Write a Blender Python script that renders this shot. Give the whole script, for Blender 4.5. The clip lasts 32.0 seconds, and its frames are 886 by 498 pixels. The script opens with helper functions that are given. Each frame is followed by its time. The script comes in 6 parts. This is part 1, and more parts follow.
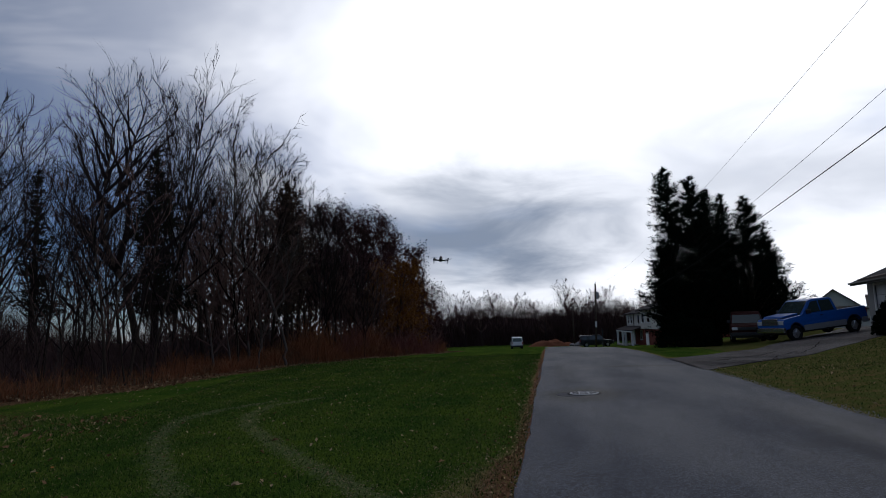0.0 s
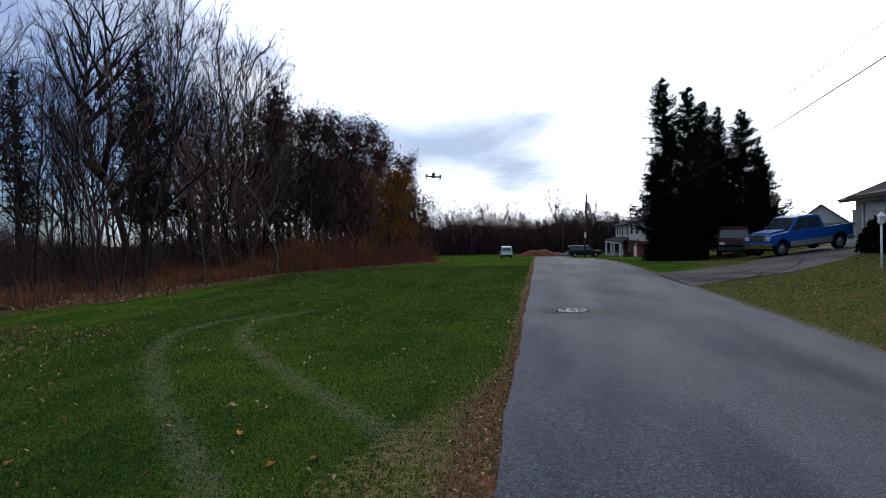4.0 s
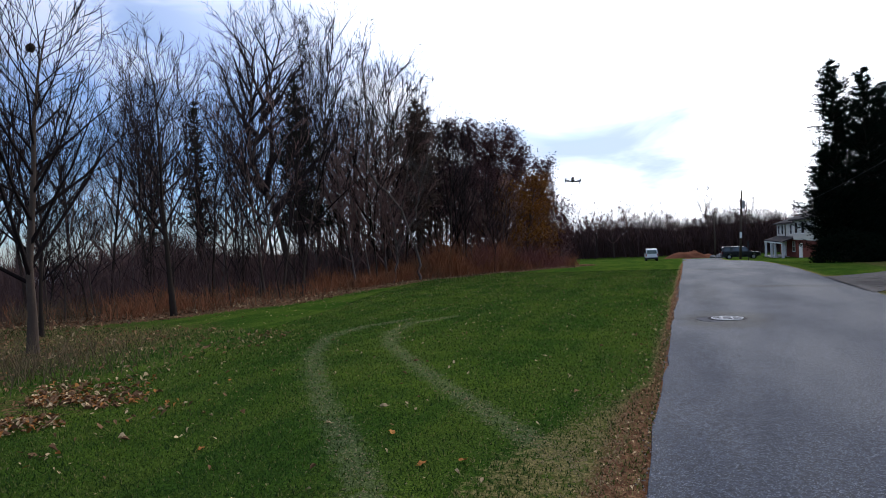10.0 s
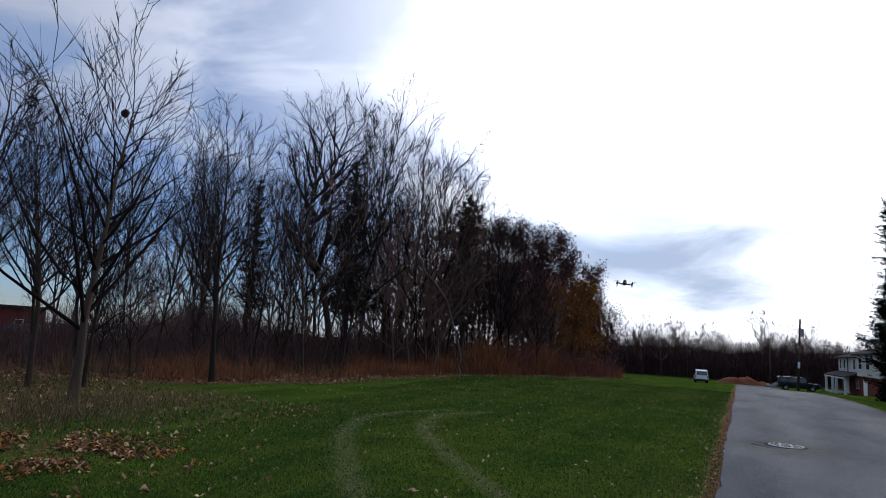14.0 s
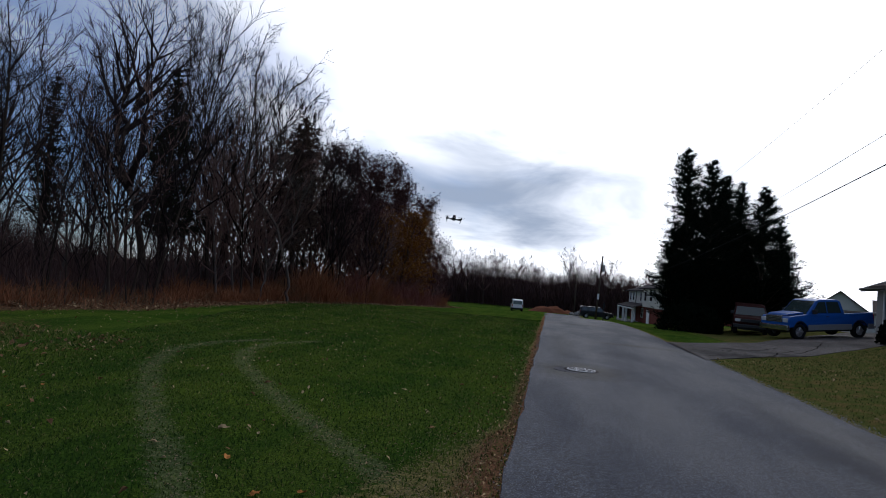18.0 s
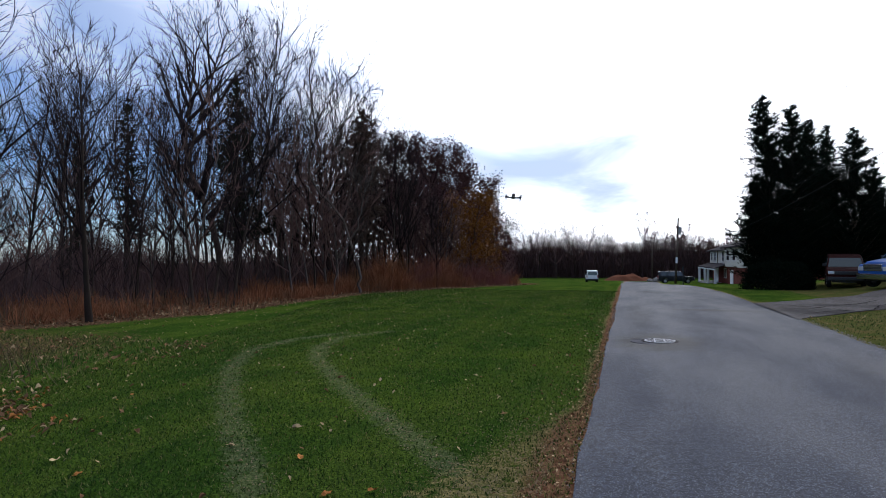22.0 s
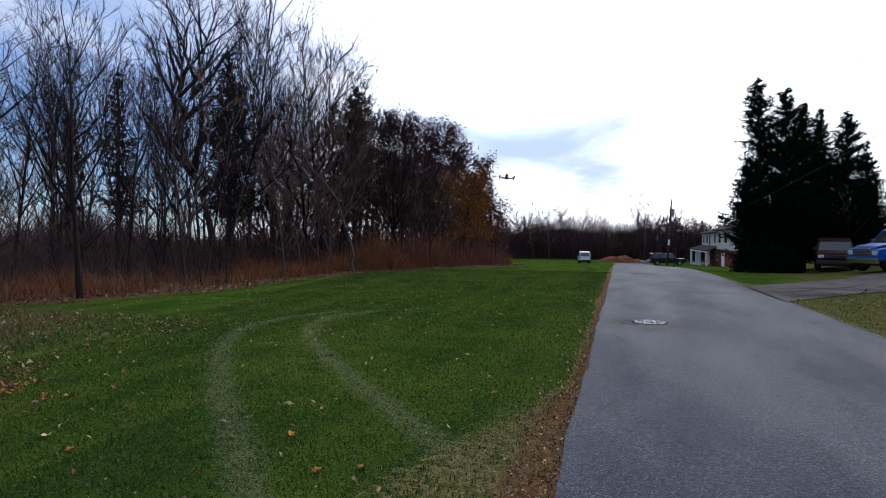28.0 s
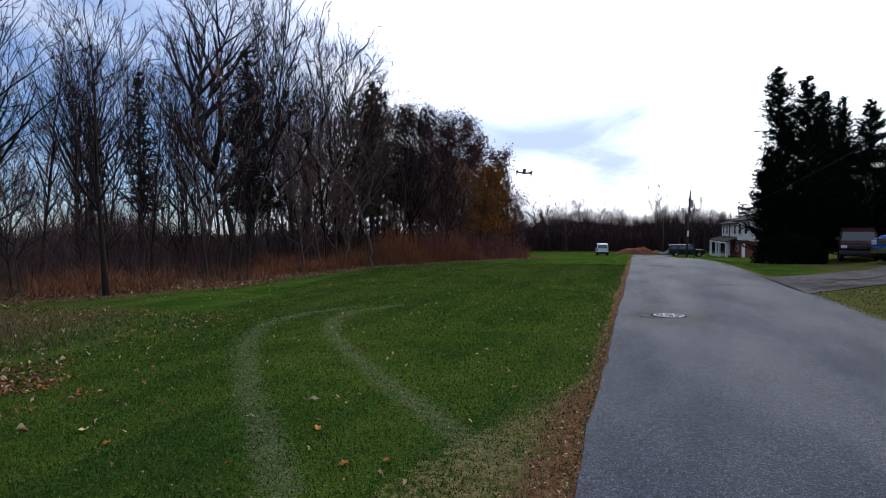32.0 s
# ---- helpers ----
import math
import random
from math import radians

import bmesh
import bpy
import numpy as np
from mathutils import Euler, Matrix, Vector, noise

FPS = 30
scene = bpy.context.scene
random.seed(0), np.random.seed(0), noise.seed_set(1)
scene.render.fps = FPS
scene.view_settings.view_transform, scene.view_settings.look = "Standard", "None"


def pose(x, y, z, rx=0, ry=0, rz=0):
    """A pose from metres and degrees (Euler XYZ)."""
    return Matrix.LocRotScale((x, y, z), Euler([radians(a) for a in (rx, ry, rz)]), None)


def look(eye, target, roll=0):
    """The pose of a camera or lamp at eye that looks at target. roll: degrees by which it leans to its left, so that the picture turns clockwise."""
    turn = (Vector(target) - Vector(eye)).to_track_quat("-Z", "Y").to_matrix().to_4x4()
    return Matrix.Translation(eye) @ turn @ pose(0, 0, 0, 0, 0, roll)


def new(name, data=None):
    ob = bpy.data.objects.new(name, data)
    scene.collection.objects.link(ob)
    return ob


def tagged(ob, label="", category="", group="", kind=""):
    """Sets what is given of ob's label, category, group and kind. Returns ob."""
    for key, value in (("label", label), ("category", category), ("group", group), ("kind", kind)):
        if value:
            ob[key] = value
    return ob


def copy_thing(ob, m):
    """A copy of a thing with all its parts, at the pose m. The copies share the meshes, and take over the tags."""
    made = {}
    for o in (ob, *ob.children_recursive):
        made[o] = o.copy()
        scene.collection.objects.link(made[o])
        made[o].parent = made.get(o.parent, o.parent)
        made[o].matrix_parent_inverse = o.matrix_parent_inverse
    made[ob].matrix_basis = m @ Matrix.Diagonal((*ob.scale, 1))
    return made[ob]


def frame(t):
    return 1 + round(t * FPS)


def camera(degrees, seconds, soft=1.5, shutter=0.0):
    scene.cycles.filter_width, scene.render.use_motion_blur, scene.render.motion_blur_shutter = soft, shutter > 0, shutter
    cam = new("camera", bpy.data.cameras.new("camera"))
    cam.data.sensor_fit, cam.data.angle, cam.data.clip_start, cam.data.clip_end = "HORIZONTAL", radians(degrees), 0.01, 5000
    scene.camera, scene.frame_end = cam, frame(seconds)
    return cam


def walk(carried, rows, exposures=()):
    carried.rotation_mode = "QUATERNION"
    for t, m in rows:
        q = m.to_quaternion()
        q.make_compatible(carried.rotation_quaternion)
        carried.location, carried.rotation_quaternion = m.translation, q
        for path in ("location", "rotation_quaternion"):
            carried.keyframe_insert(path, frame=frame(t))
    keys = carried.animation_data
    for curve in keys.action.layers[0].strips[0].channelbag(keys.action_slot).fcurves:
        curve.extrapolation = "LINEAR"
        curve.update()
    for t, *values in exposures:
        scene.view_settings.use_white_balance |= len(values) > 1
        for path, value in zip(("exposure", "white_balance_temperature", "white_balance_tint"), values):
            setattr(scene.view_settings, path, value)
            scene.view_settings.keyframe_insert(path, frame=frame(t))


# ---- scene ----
cam = camera(72.0, 32.0, soft=0.8)
PATH = [
    (0, pose(0.052, -0.222, 1.527, 97.41, 1.99, 9.87)),
    (0.5, pose(0.089, -0.234, 1.584, 94.55, 3.45, 10.84)),
    (1, pose(0.086, -0.164, 1.633, 92.87, 5.07, 10.24)),
    (1.5, pose(0.098, -0.093, 1.692, 90.97, 3.68, 10.32)),
    (2, pose(0.027, -0.062, 1.729, 91.50, 2.03, 10.08)),
    (2.5, pose(-0.036, -0.080, 1.734, 91.71, 1.81, 9.97)),
    (3, pose(-0.033, -0.099, 1.739, 90.45, 0.72, 9.25)),
    (3.5, pose(-0.013, -0.110, 1.743, 89.42, 0.85, 8.64)),
    (5.5, pose(0.049, -0.116, 1.745, 87.35, 3.25, 12.66)),
    (6, pose(0.011, -0.069, 1.721, 86.91, 2.82, 14.46)),
    (6.5, pose(0.017, -0.060, 1.731, 86.68, 2.76, 15.01)),
    (7, pose(0.012, -0.063, 1.733, 87.05, 2.24, 14.92)),
    (7.5, pose(0.023, -0.064, 1.719, 86.78, 1.91, 14.42)),
    (8, pose(0.029, -0.061, 1.724, 86.95, 2.33, 14.21)),
    (8.5, pose(0.021, -0.074, 1.727, 87.39, 2.67, 14.26)),
    (9, pose(0.000, -0.050, 1.723, 88.40, 2.70, 15.15)),
    (9.5, pose(-0.026, -0.057, 1.727, 88.81, 2.71, 18.03)),
    (10, pose(0.008, -0.223, 1.791, 89.52, 2.32, 21.89)),
    (10.5, pose(-0.053, -0.210, 1.778, 89.31, 0.57, 24.05)),
    (11, pose(-0.064, -0.194, 1.777, 89.18, -0.14, 24.42)),
    (11.5, pose(-0.092, -0.190, 1.758, 89.63, -0.22, 25.33)),
    (12, pose(-0.120, -0.122, 1.751, 89.82, -0.15, 27.21)),
    (12.5, pose(-0.163, -0.081, 1.712, 90.87, 0.07, 29.48)),
    (13, pose(-0.324, 0.047, 1.635, 95.46, 0.78, 34.60)),
    (13.5, pose(-0.243, -0.007, 1.625, 96.51, 0.15, 31.35)),
    (14, pose(-0.061, -0.190, 1.599, 98.58, -3.53, 25.71)),
    (14.5, pose(-0.038, -0.380, 1.707, 97.73, -3.60, 13.25)),
    (15, pose(0.024, -0.459, 1.676, 93.02, -2.81, 4.83)),
    (15.5, pose(-0.045, -0.378, 1.623, 92.59, -4.02, 4.07)),
    (17.5, pose(0.026, -0.012, 1.622, 93.61, -3.94, 9.02)),
    (18, pose(-0.055, 0.034, 1.674, 92.99, -4.96, 10.11)),
    (18.5, pose(-0.100, 0.074, 1.693, 92.44, -1.95, 8.87)),
    (19, pose(-0.084, 0.103, 1.721, 93.33, -1.82, 10.36)),
    (19.5, pose(0.044, 0.086, 1.741, 94.08, -0.95, 14.61)),
    (20, pose(0.081, 0.152, 1.753, 92.94, -0.59, 15.52)),
    (20.5, pose(0.088, 0.167, 1.754, 91.78, -0.66, 17.03)),
    (21, pose(0.085, 0.144, 1.773, 90.27, 0.04, 17.87)),
    (21.5, pose(0.081, 0.184, 1.767, 90.63, -0.02, 17.05)),
    (22, pose(0.069, 0.200, 1.749, 90.83, 0.11, 16.83)),
    (22.5, pose(0.072, 0.222, 1.738, 90.63, 0.52, 16.26)),
    (23, pose(0.068, 0.226, 1.735, 90.55, 0.79, 15.66)),
    (23.5, pose(0.070, 0.215, 1.747, 90.07, 0.31, 16.07)),
    (24, pose(0.066, 0.224, 1.748, 90.15, 0.20, 15.81)),
    (24.5, pose(0.076, 0.219, 1.739, 89.33, -0.30, 15.16)),
    (26.5, pose(0.069, 0.232, 1.738, 90.18, 0.27, 15.73)),
    (27, pose(0.079, 0.213, 1.736, 90.02, 0.32, 16.00)),
    (27.5, pose(0.083, 0.189, 1.742, 89.36, -0.31, 16.35)),
    (28, pose(0.086, 0.196, 1.752, 88.93, -0.48, 16.21)),
    (28.5, pose(0.078, 0.195, 1.745, 89.62, -0.17, 16.32)),
    (29, pose(0.085, 0.203, 1.745, 89.21, 0.41, 16.03)),
    (29.5, pose(0.092, 0.199, 1.746, 89.01, 0.65, 15.98)),
    (30, pose(0.095, 0.151, 1.766, 88.86, 0.83, 16.94)),
    (30.5, pose(0.089, 0.084, 1.794, 88.43, 0.39, 18.04)),
    (31, pose(0.072, 0.057, 1.797, 88.27, -0.36, 18.34)),
    (31.5, pose(0.073, 0.063, 1.807, 88.06, -0.56, 18.22)),
    (32, pose(0.079, 0.089, 1.798, 88.28, 0.09, 17.76)),
]
STOPS = [(0, -2.00), (0.6, -1.80), (1, -1.28), (1.5, -1.10), (2.2, -0.95), (3, -1.10), (3.5, -1.00), (5.5, -0.65), (13, -0.45), (14, -1.00), (14.6, -1.80), (15.05, -2.35), (15.5, -1.35), (17.5, -1.50), (18.5, -1.30), (19.5, -1.15), (20.5, -0.80), (21.5, -0.60), (32, -0.58)]
EXPOSURES = [(t, s, 6200, 10) for t, s in STOPS]
walk(cam, PATH, EXPOSURES)

# ---- sky and sun ----
SUN_AZ, SUN_EL = 14.0, 24.0
world = bpy.data.worlds.new("sky")
scene.world = world
world.use_nodes = True


class Nodes:
    """A small helper to chain shader nodes."""

    def __init__(self, tree):
        self.tree = tree
        tree.nodes.clear()

    def add(self, kind, inputs=None, **props):
        n = self.tree.nodes.new(kind)
        for k, v in props.items():
            setattr(n, k, v)
        for k, v in (inputs or {}).items():
            if isinstance(v, bpy.types.NodeSocket):
                self.tree.links.new(v, n.inputs[k])
            else:
                n.inputs[k].default_value = v
        return n

    def math(self, op, a, b=0.0, c=0.0, clamp=False):
        return self.add("ShaderNodeMath", {0: a, 1: b, 2: c}, operation=op, use_clamp=clamp).outputs[0]

    def mix(self, fac, a, b, blend="MIX"):
        return self.add("ShaderNodeMix", {0: fac, 6: a, 7: b}, data_type="RGBA", blend_type=blend).outputs[2]

    def step(self, value, lo, hi, a=0.0, b=1.0):
        return self.add("ShaderNodeMapRange", {0: value, 1: lo, 2: hi, 3: a, 4: b}, interpolation_type="SMOOTHSTEP").outputs[0]

    def noise(self, vec, scale, detail=4.0, rough=0.55, dist=0.0):
        return self.add("ShaderNodeTexNoise", {"Vector": vec, "Scale": scale, "Detail": detail, "Roughness": rough, "Distortion": dist}).outputs[0]


def make_sky():
    """Bright overcast thinning to blue on the side away from the sun, with a blue-grey streak low ahead."""
    n = Nodes(world.node_tree)
    way = n.add("ShaderNodeTexCoord").outputs["Generated"]
    sky = n.add("ShaderNodeTexSky", sky_type="NISHITA", sun_disc=False, sun_elevation=radians(SUN_EL), sun_rotation=radians(SUN_AZ),
                altitude=300, air_density=1.0, dust_density=0.4, ozone_density=3.0).outputs[0]
    blue = n.mix(1.0, sky, (0.128, 0.152, 0.205, 1), "MULTIPLY")
    xyz = n.add("ShaderNodeSeparateXYZ", {0: way})
    up = n.math("ADD", n.math("MAXIMUM", xyz.outputs[2], 0.0), 0.20)
    flat = n.add("ShaderNodeCombineXYZ", {0: n.math("DIVIDE", xyz.outputs[0], up), 1: n.math("DIVIDE", xyz.outputs[1], up), 2: 0.0}).outputs[0]

    def towards(az, el):
        v = (math.sin(radians(az)) * math.cos(radians(el)), math.cos(radians(az)) * math.cos(radians(el)), math.sin(radians(el)))
        return n.add("ShaderNodeVectorMath", {0: way, 1: v}, operation="DOT_PRODUCT").outputs["Value"]

    near = towards(SUN_AZ, SUN_EL)
    big = n.noise(flat, 0.9, 5.0, 0.5, 0.4)
    low = n.step(xyz.outputs[2], 0.0, 0.10, 0.10, 0.0)
    cover = n.step(n.math("ADD", n.math("ADD", n.math("MULTIPLY", near, 0.72), low), n.math("MULTIPLY", big, 0.7)), 0.72, 1.02)
    fine = n.noise(flat, 1.6, 5.0, 0.55, 0.5)
    # the streaks lie flat: their height counts more than their breadth
    squash = n.add("ShaderNodeVectorMath", {0: way, 1: (1.0, 1.0, 2.6)}, operation="MULTIPLY").outputs[0]

    def streak(az, el, size):
        v = Vector((math.sin(radians(az)) * math.cos(radians(el)), math.cos(radians(az)) * math.cos(radians(el)), math.sin(radians(el)) * 2.6))
        d = n.add("ShaderNodeVectorMath", {0: squash, 1: v}, operation="DISTANCE").outputs["Value"]
        return n.step(n.math("ADD", d, n.math("MULTIPLY_ADD", fine, 0.5, -0.25)), size * 1.7, size * 0.05)

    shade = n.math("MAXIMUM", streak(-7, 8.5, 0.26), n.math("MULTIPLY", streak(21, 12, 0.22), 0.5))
    shade = n.math("MAXIMUM", shade, n.math("MULTIPLY", n.step(near, 0.90, 0.45), n.step(fine, 0.60, 0.42)))
    glow = n.step(near, 0.25, 0.97, 1.5, 4.8)
    white = n.add("ShaderNodeCombineXYZ", {0: glow, 1: glow, 2: n.math("MULTIPLY", glow, 1.03)}).outputs[0]
    cloud = n.mix(shade, white, (0.95, 1.13, 1.46, 1))
    floor = n.step(xyz.outputs[2], 0.12, 0.42, 0.12, 0.50)
    cover = n.math("MAXIMUM", cover, floor)
    out = n.mix(cover, blue, cloud)
    bg = n.add("ShaderNodeBackground", {"Color": out, "Strength": 1.0})
    n.add("ShaderNodeOutputWorld", {"Surface": bg.outputs[0]})


make_sky()
sun_lamp = new("sun", bpy.data.lights.new("sun", "SUN"))
sun_lamp.data.energy, sun_lamp.data.angle, sun_lamp.data.color = 1.0, radians(14), (1.0, 0.95, 0.88)
sun_lamp.matrix_world = look((30 * math.sin(radians(SUN_AZ)), 30 * math.cos(radians(SUN_AZ)), 60 * math.tan(radians(SUN_EL))), (0, 0, 0))

# ---- materials ----


def material(name, colour, rough=0.8, metal=0.0, vary=0.25, scale=6.0, bump=0.0, bump_scale=40.0, stain=None, stain_amount=0.0, random_tint=0.0, spec=None, coat=0.0):
    """A surface with colour variation at two scales, staining and fine relief."""
    m = bpy.data.materials.new(name)
    m.use_nodes = True
    n = Nodes(m.node_tree)
    pos = n.add("ShaderNodeTexCoord").outputs["Object"]
    a = n.noise(pos, scale, 5.0, 0.6)
    b = n.noise(pos, scale * 7.3, 3.0, 0.6)
    v = n.math("MULTIPLY_ADD", n.math("ADD", n.math("MULTIPLY", a, 0.65), n.math("MULTIPLY", b, 0.35)), 2 * vary, 1.0 - vary)
    if random_tint:
        r = n.add("ShaderNodeObjectInfo").outputs["Random"]
        v = n.math("MULTIPLY", v, n.math("MULTIPLY_ADD", r, 2 * random_tint, 1.0 - random_tint))
    col = n.mix(1.0, (*colour, 1), n.add("ShaderNodeCombineXYZ", {0: v, 1: v, 2: v}).outputs[0], "MULTIPLY")
    if stain:
        s = n.step(n.noise(pos, scale * 0.37, 4.0, 0.65), 0.5, 0.68, 0.0, stain_amount)
        col = n.mix(s, col, (*stain, 1))
    spec = (0.02 if rough > 0.78 else 0.5) if spec is None else spec
    ins = {"Base Color": col, "Roughness": rough, "Metallic": metal, "Specular IOR Level": spec, "Coat Weight": coat}
    if bump:
        ins["Normal"] = n.add("ShaderNodeBump", {"Strength": bump, "Distance": 0.02, "Height": n.noise(pos, bump_scale, 4.0, 0.65)}).outputs[0]
    sh = n.add("ShaderNodeBsdfPrincipled", ins)
    n.add("ShaderNodeOutputMaterial", {"Surface": sh.outputs[0]})
    return m


M = {}
M["bark"] = material("grey_brown_bark", (0.048, 0.034, 0.027), 0.95, vary=0.4, scale=3.0, bump=0.6, bump_scale=18, random_tint=0.5, spec=0.1)
M["twig"] = material("reddish_grey_twig", (0.020, 0.014, 0.014), 0.95, vary=0.35, scale=2.0, random_tint=0.35, spec=0.05)
M["deep_stem"] = material("dark_undergrowth_stem", (0.100, 0.062, 0.058), 0.95, vary=0.6, scale=0.5, spec=0.05)
M["thicket"] = material("grey_brown_sapling_stem", (0.150, 0.088, 0.076), 0.95, vary=0.45, scale=0.6, spec=0.1)
M["pale_bark"] = material("pale_birch_bark", (0.125, 0.100, 0.088), 0.85, vary=0.4, scale=5.0, bump=0.3, stain=(0.08, 0.06, 0.05), stain_amount=0.8)
M["pale_twig"] = material("pale_grey_twig", (0.075, 0.062, 0.055), 0.9, vary=0.4, scale=3.0)
# near-black: the shaded look of backlit evergreens is put into the colour
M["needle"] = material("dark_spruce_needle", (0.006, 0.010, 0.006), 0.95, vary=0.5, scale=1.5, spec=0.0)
M["brown_needle"] = material("brownish_thin_conifer_needle", (0.105, 0.072, 0.058), 0.95, vary=0.6, scale=1.2, spec=0.0)
M["far_stem"] = material("dark_maroon_far_stem", (0.075, 0.046, 0.043), 0.95, vary=0.6, scale=0.12, spec=0.0)
M["pine_needle"] = material("dull_pine_needle", (0.024, 0.026, 0.018), 0.95, vary=0.5, scale=1.2, spec=0.0)
M["oak_leaf"] = material("dry_brown_oak_leaf", (0.092, 0.048, 0.047), 0.9, vary=0.8, scale=1.1, spec=0.0)
M["rust_leaf"] = material("rusty_orange_leaf", (0.21, 0.090, 0.022), 0.9, vary=0.7, scale=1.5, spec=0.0)
M["brush"] = material("russet_dry_stem", (0.270, 0.112, 0.055), 0.9, vary=0.5, scale=1.3, stain=(0.13, 0.085, 0.05), stain_amount=0.7)
M["orange_brush"] = material("orange_red_stem", (0.24, 0.07, 0.025), 0.9, vary=0.5, scale=1.0)
M["red_brush"] = material("purplish_red_stem", (0.190, 0.078, 0.064), 0.95, vary=0.6, scale=1.0)
M["straw"] = material("bleached_straw_bits", (0.30, 0.225, 0.135), 0.9, vary=0.4, scale=12.0)
M["olive_brush"] = material("grey_olive_dry_weed", (0.115, 0.085, 0.050), 0.9, vary=0.5, scale=1.3)
M["litter"] = material("fallen_brown_leaf", (0.21, 0.115, 0.062), 0.85, vary=0.45, scale=9.0, random_tint=0.4)
M["pale_leaf"] = material("pale_tan_fallen_leaf", (0.42, 0.30, 0.17), 0.8, vary=0.3, scale=14.0, random_tint=0.3)
M["orange_leaf"] = material("orange_fallen_leaf", (0.36, 0.15, 0.045), 0.8, vary=0.3, scale=14.0, random_tint=0.3)


def attr(n, name):
    return n.add("ShaderNodeAttribute", attribute_name=name).outputs["Fac"]


def lawn_colour(n, pos, fine):
    """Mown grass: dark and light tufts, broad paler drifts and faint mowing bands along the road."""
    wide = n.noise(pos, 0.35, 4.0, 0.6)
    mid = n.noise(pos, 2.2, 5.0, 0.65)
    tuft = n.noise(pos, 11.0, 4.0, 0.7)
    mow = n.noise(n.add("ShaderNodeMapping", {"Vector": pos, "Scale": (1.1, 0.06, 1.0)}).outputs[0], 1.0, 2.0, 0.5)
    green = n.mix(n.step(mid, 0.35, 0.7), (0.038, 0.080, 0.011, 1), (0.064, 0.118, 0.014, 1))
    green = n.mix(n.step(wide, 0.42, 0.60), green, (0.100, 0.148, 0.018, 1))
    green = n.mix(n.step(n.noise(pos, 0.9, 3.0, 0.6), 0.60, 0.42, 0.0, 0.5), green, (0.034, 0.072, 0.012, 1))
    green = n.mix(n.step(mow, 0.48, 0.6, 0.0, 0.45), green, (0.120, 0.160, 0.024, 1))
    # near-black where fine is low: shade at the grass base put into the colour
    green = n.mix(n.step(fine, 0.36, 0.62, 0.0, 0.95), (0.014, 0.034, 0.007, 1), green)
    return n.mix(n.step(tuft, 0.56, 0.72, 0.0, 0.32), green, (0.118, 0.138, 0.042, 1))


def blade_material(name, dry):
    m = bpy.data.materials.new(name)
    m.use_nodes = True
    n = Nodes(m.node_tree)
    pos = n.add("ShaderNodeTexCoord").outputs["Object"]
    island = n.add("ShaderNodeNewGeometry").outputs["Random Per Island"]
    col = lawn_colour(n, pos, n.math("MULTIPLY_ADD", island, 0.55, 0.24))
    col = n.mix(n.step(island, 0.93 - dry, 0.99 - 0.3 * dry, 0.0, 0.65 + 0.25 * dry), col, (0.27, 0.205, 0.10, 1))
    col = n.mix(1.0, col, (1.0, 1.02, 0.96, 1), "MULTIPLY")
    sh = n.add("ShaderNodeBsdfPrincipled", {"Base Color": col, "Roughness": 0.8, "Specular IOR Level": 0.15})
    thin = n.add("ShaderNodeBsdfTranslucent", {"Color": col})
    both = n.add("ShaderNodeMixShader", {0: 0.4, 1: sh.outputs[0], 2: thin.outputs[0]})
    n.add("ShaderNodeOutputMaterial", {"Surface": both.outputs[0]})
    return m


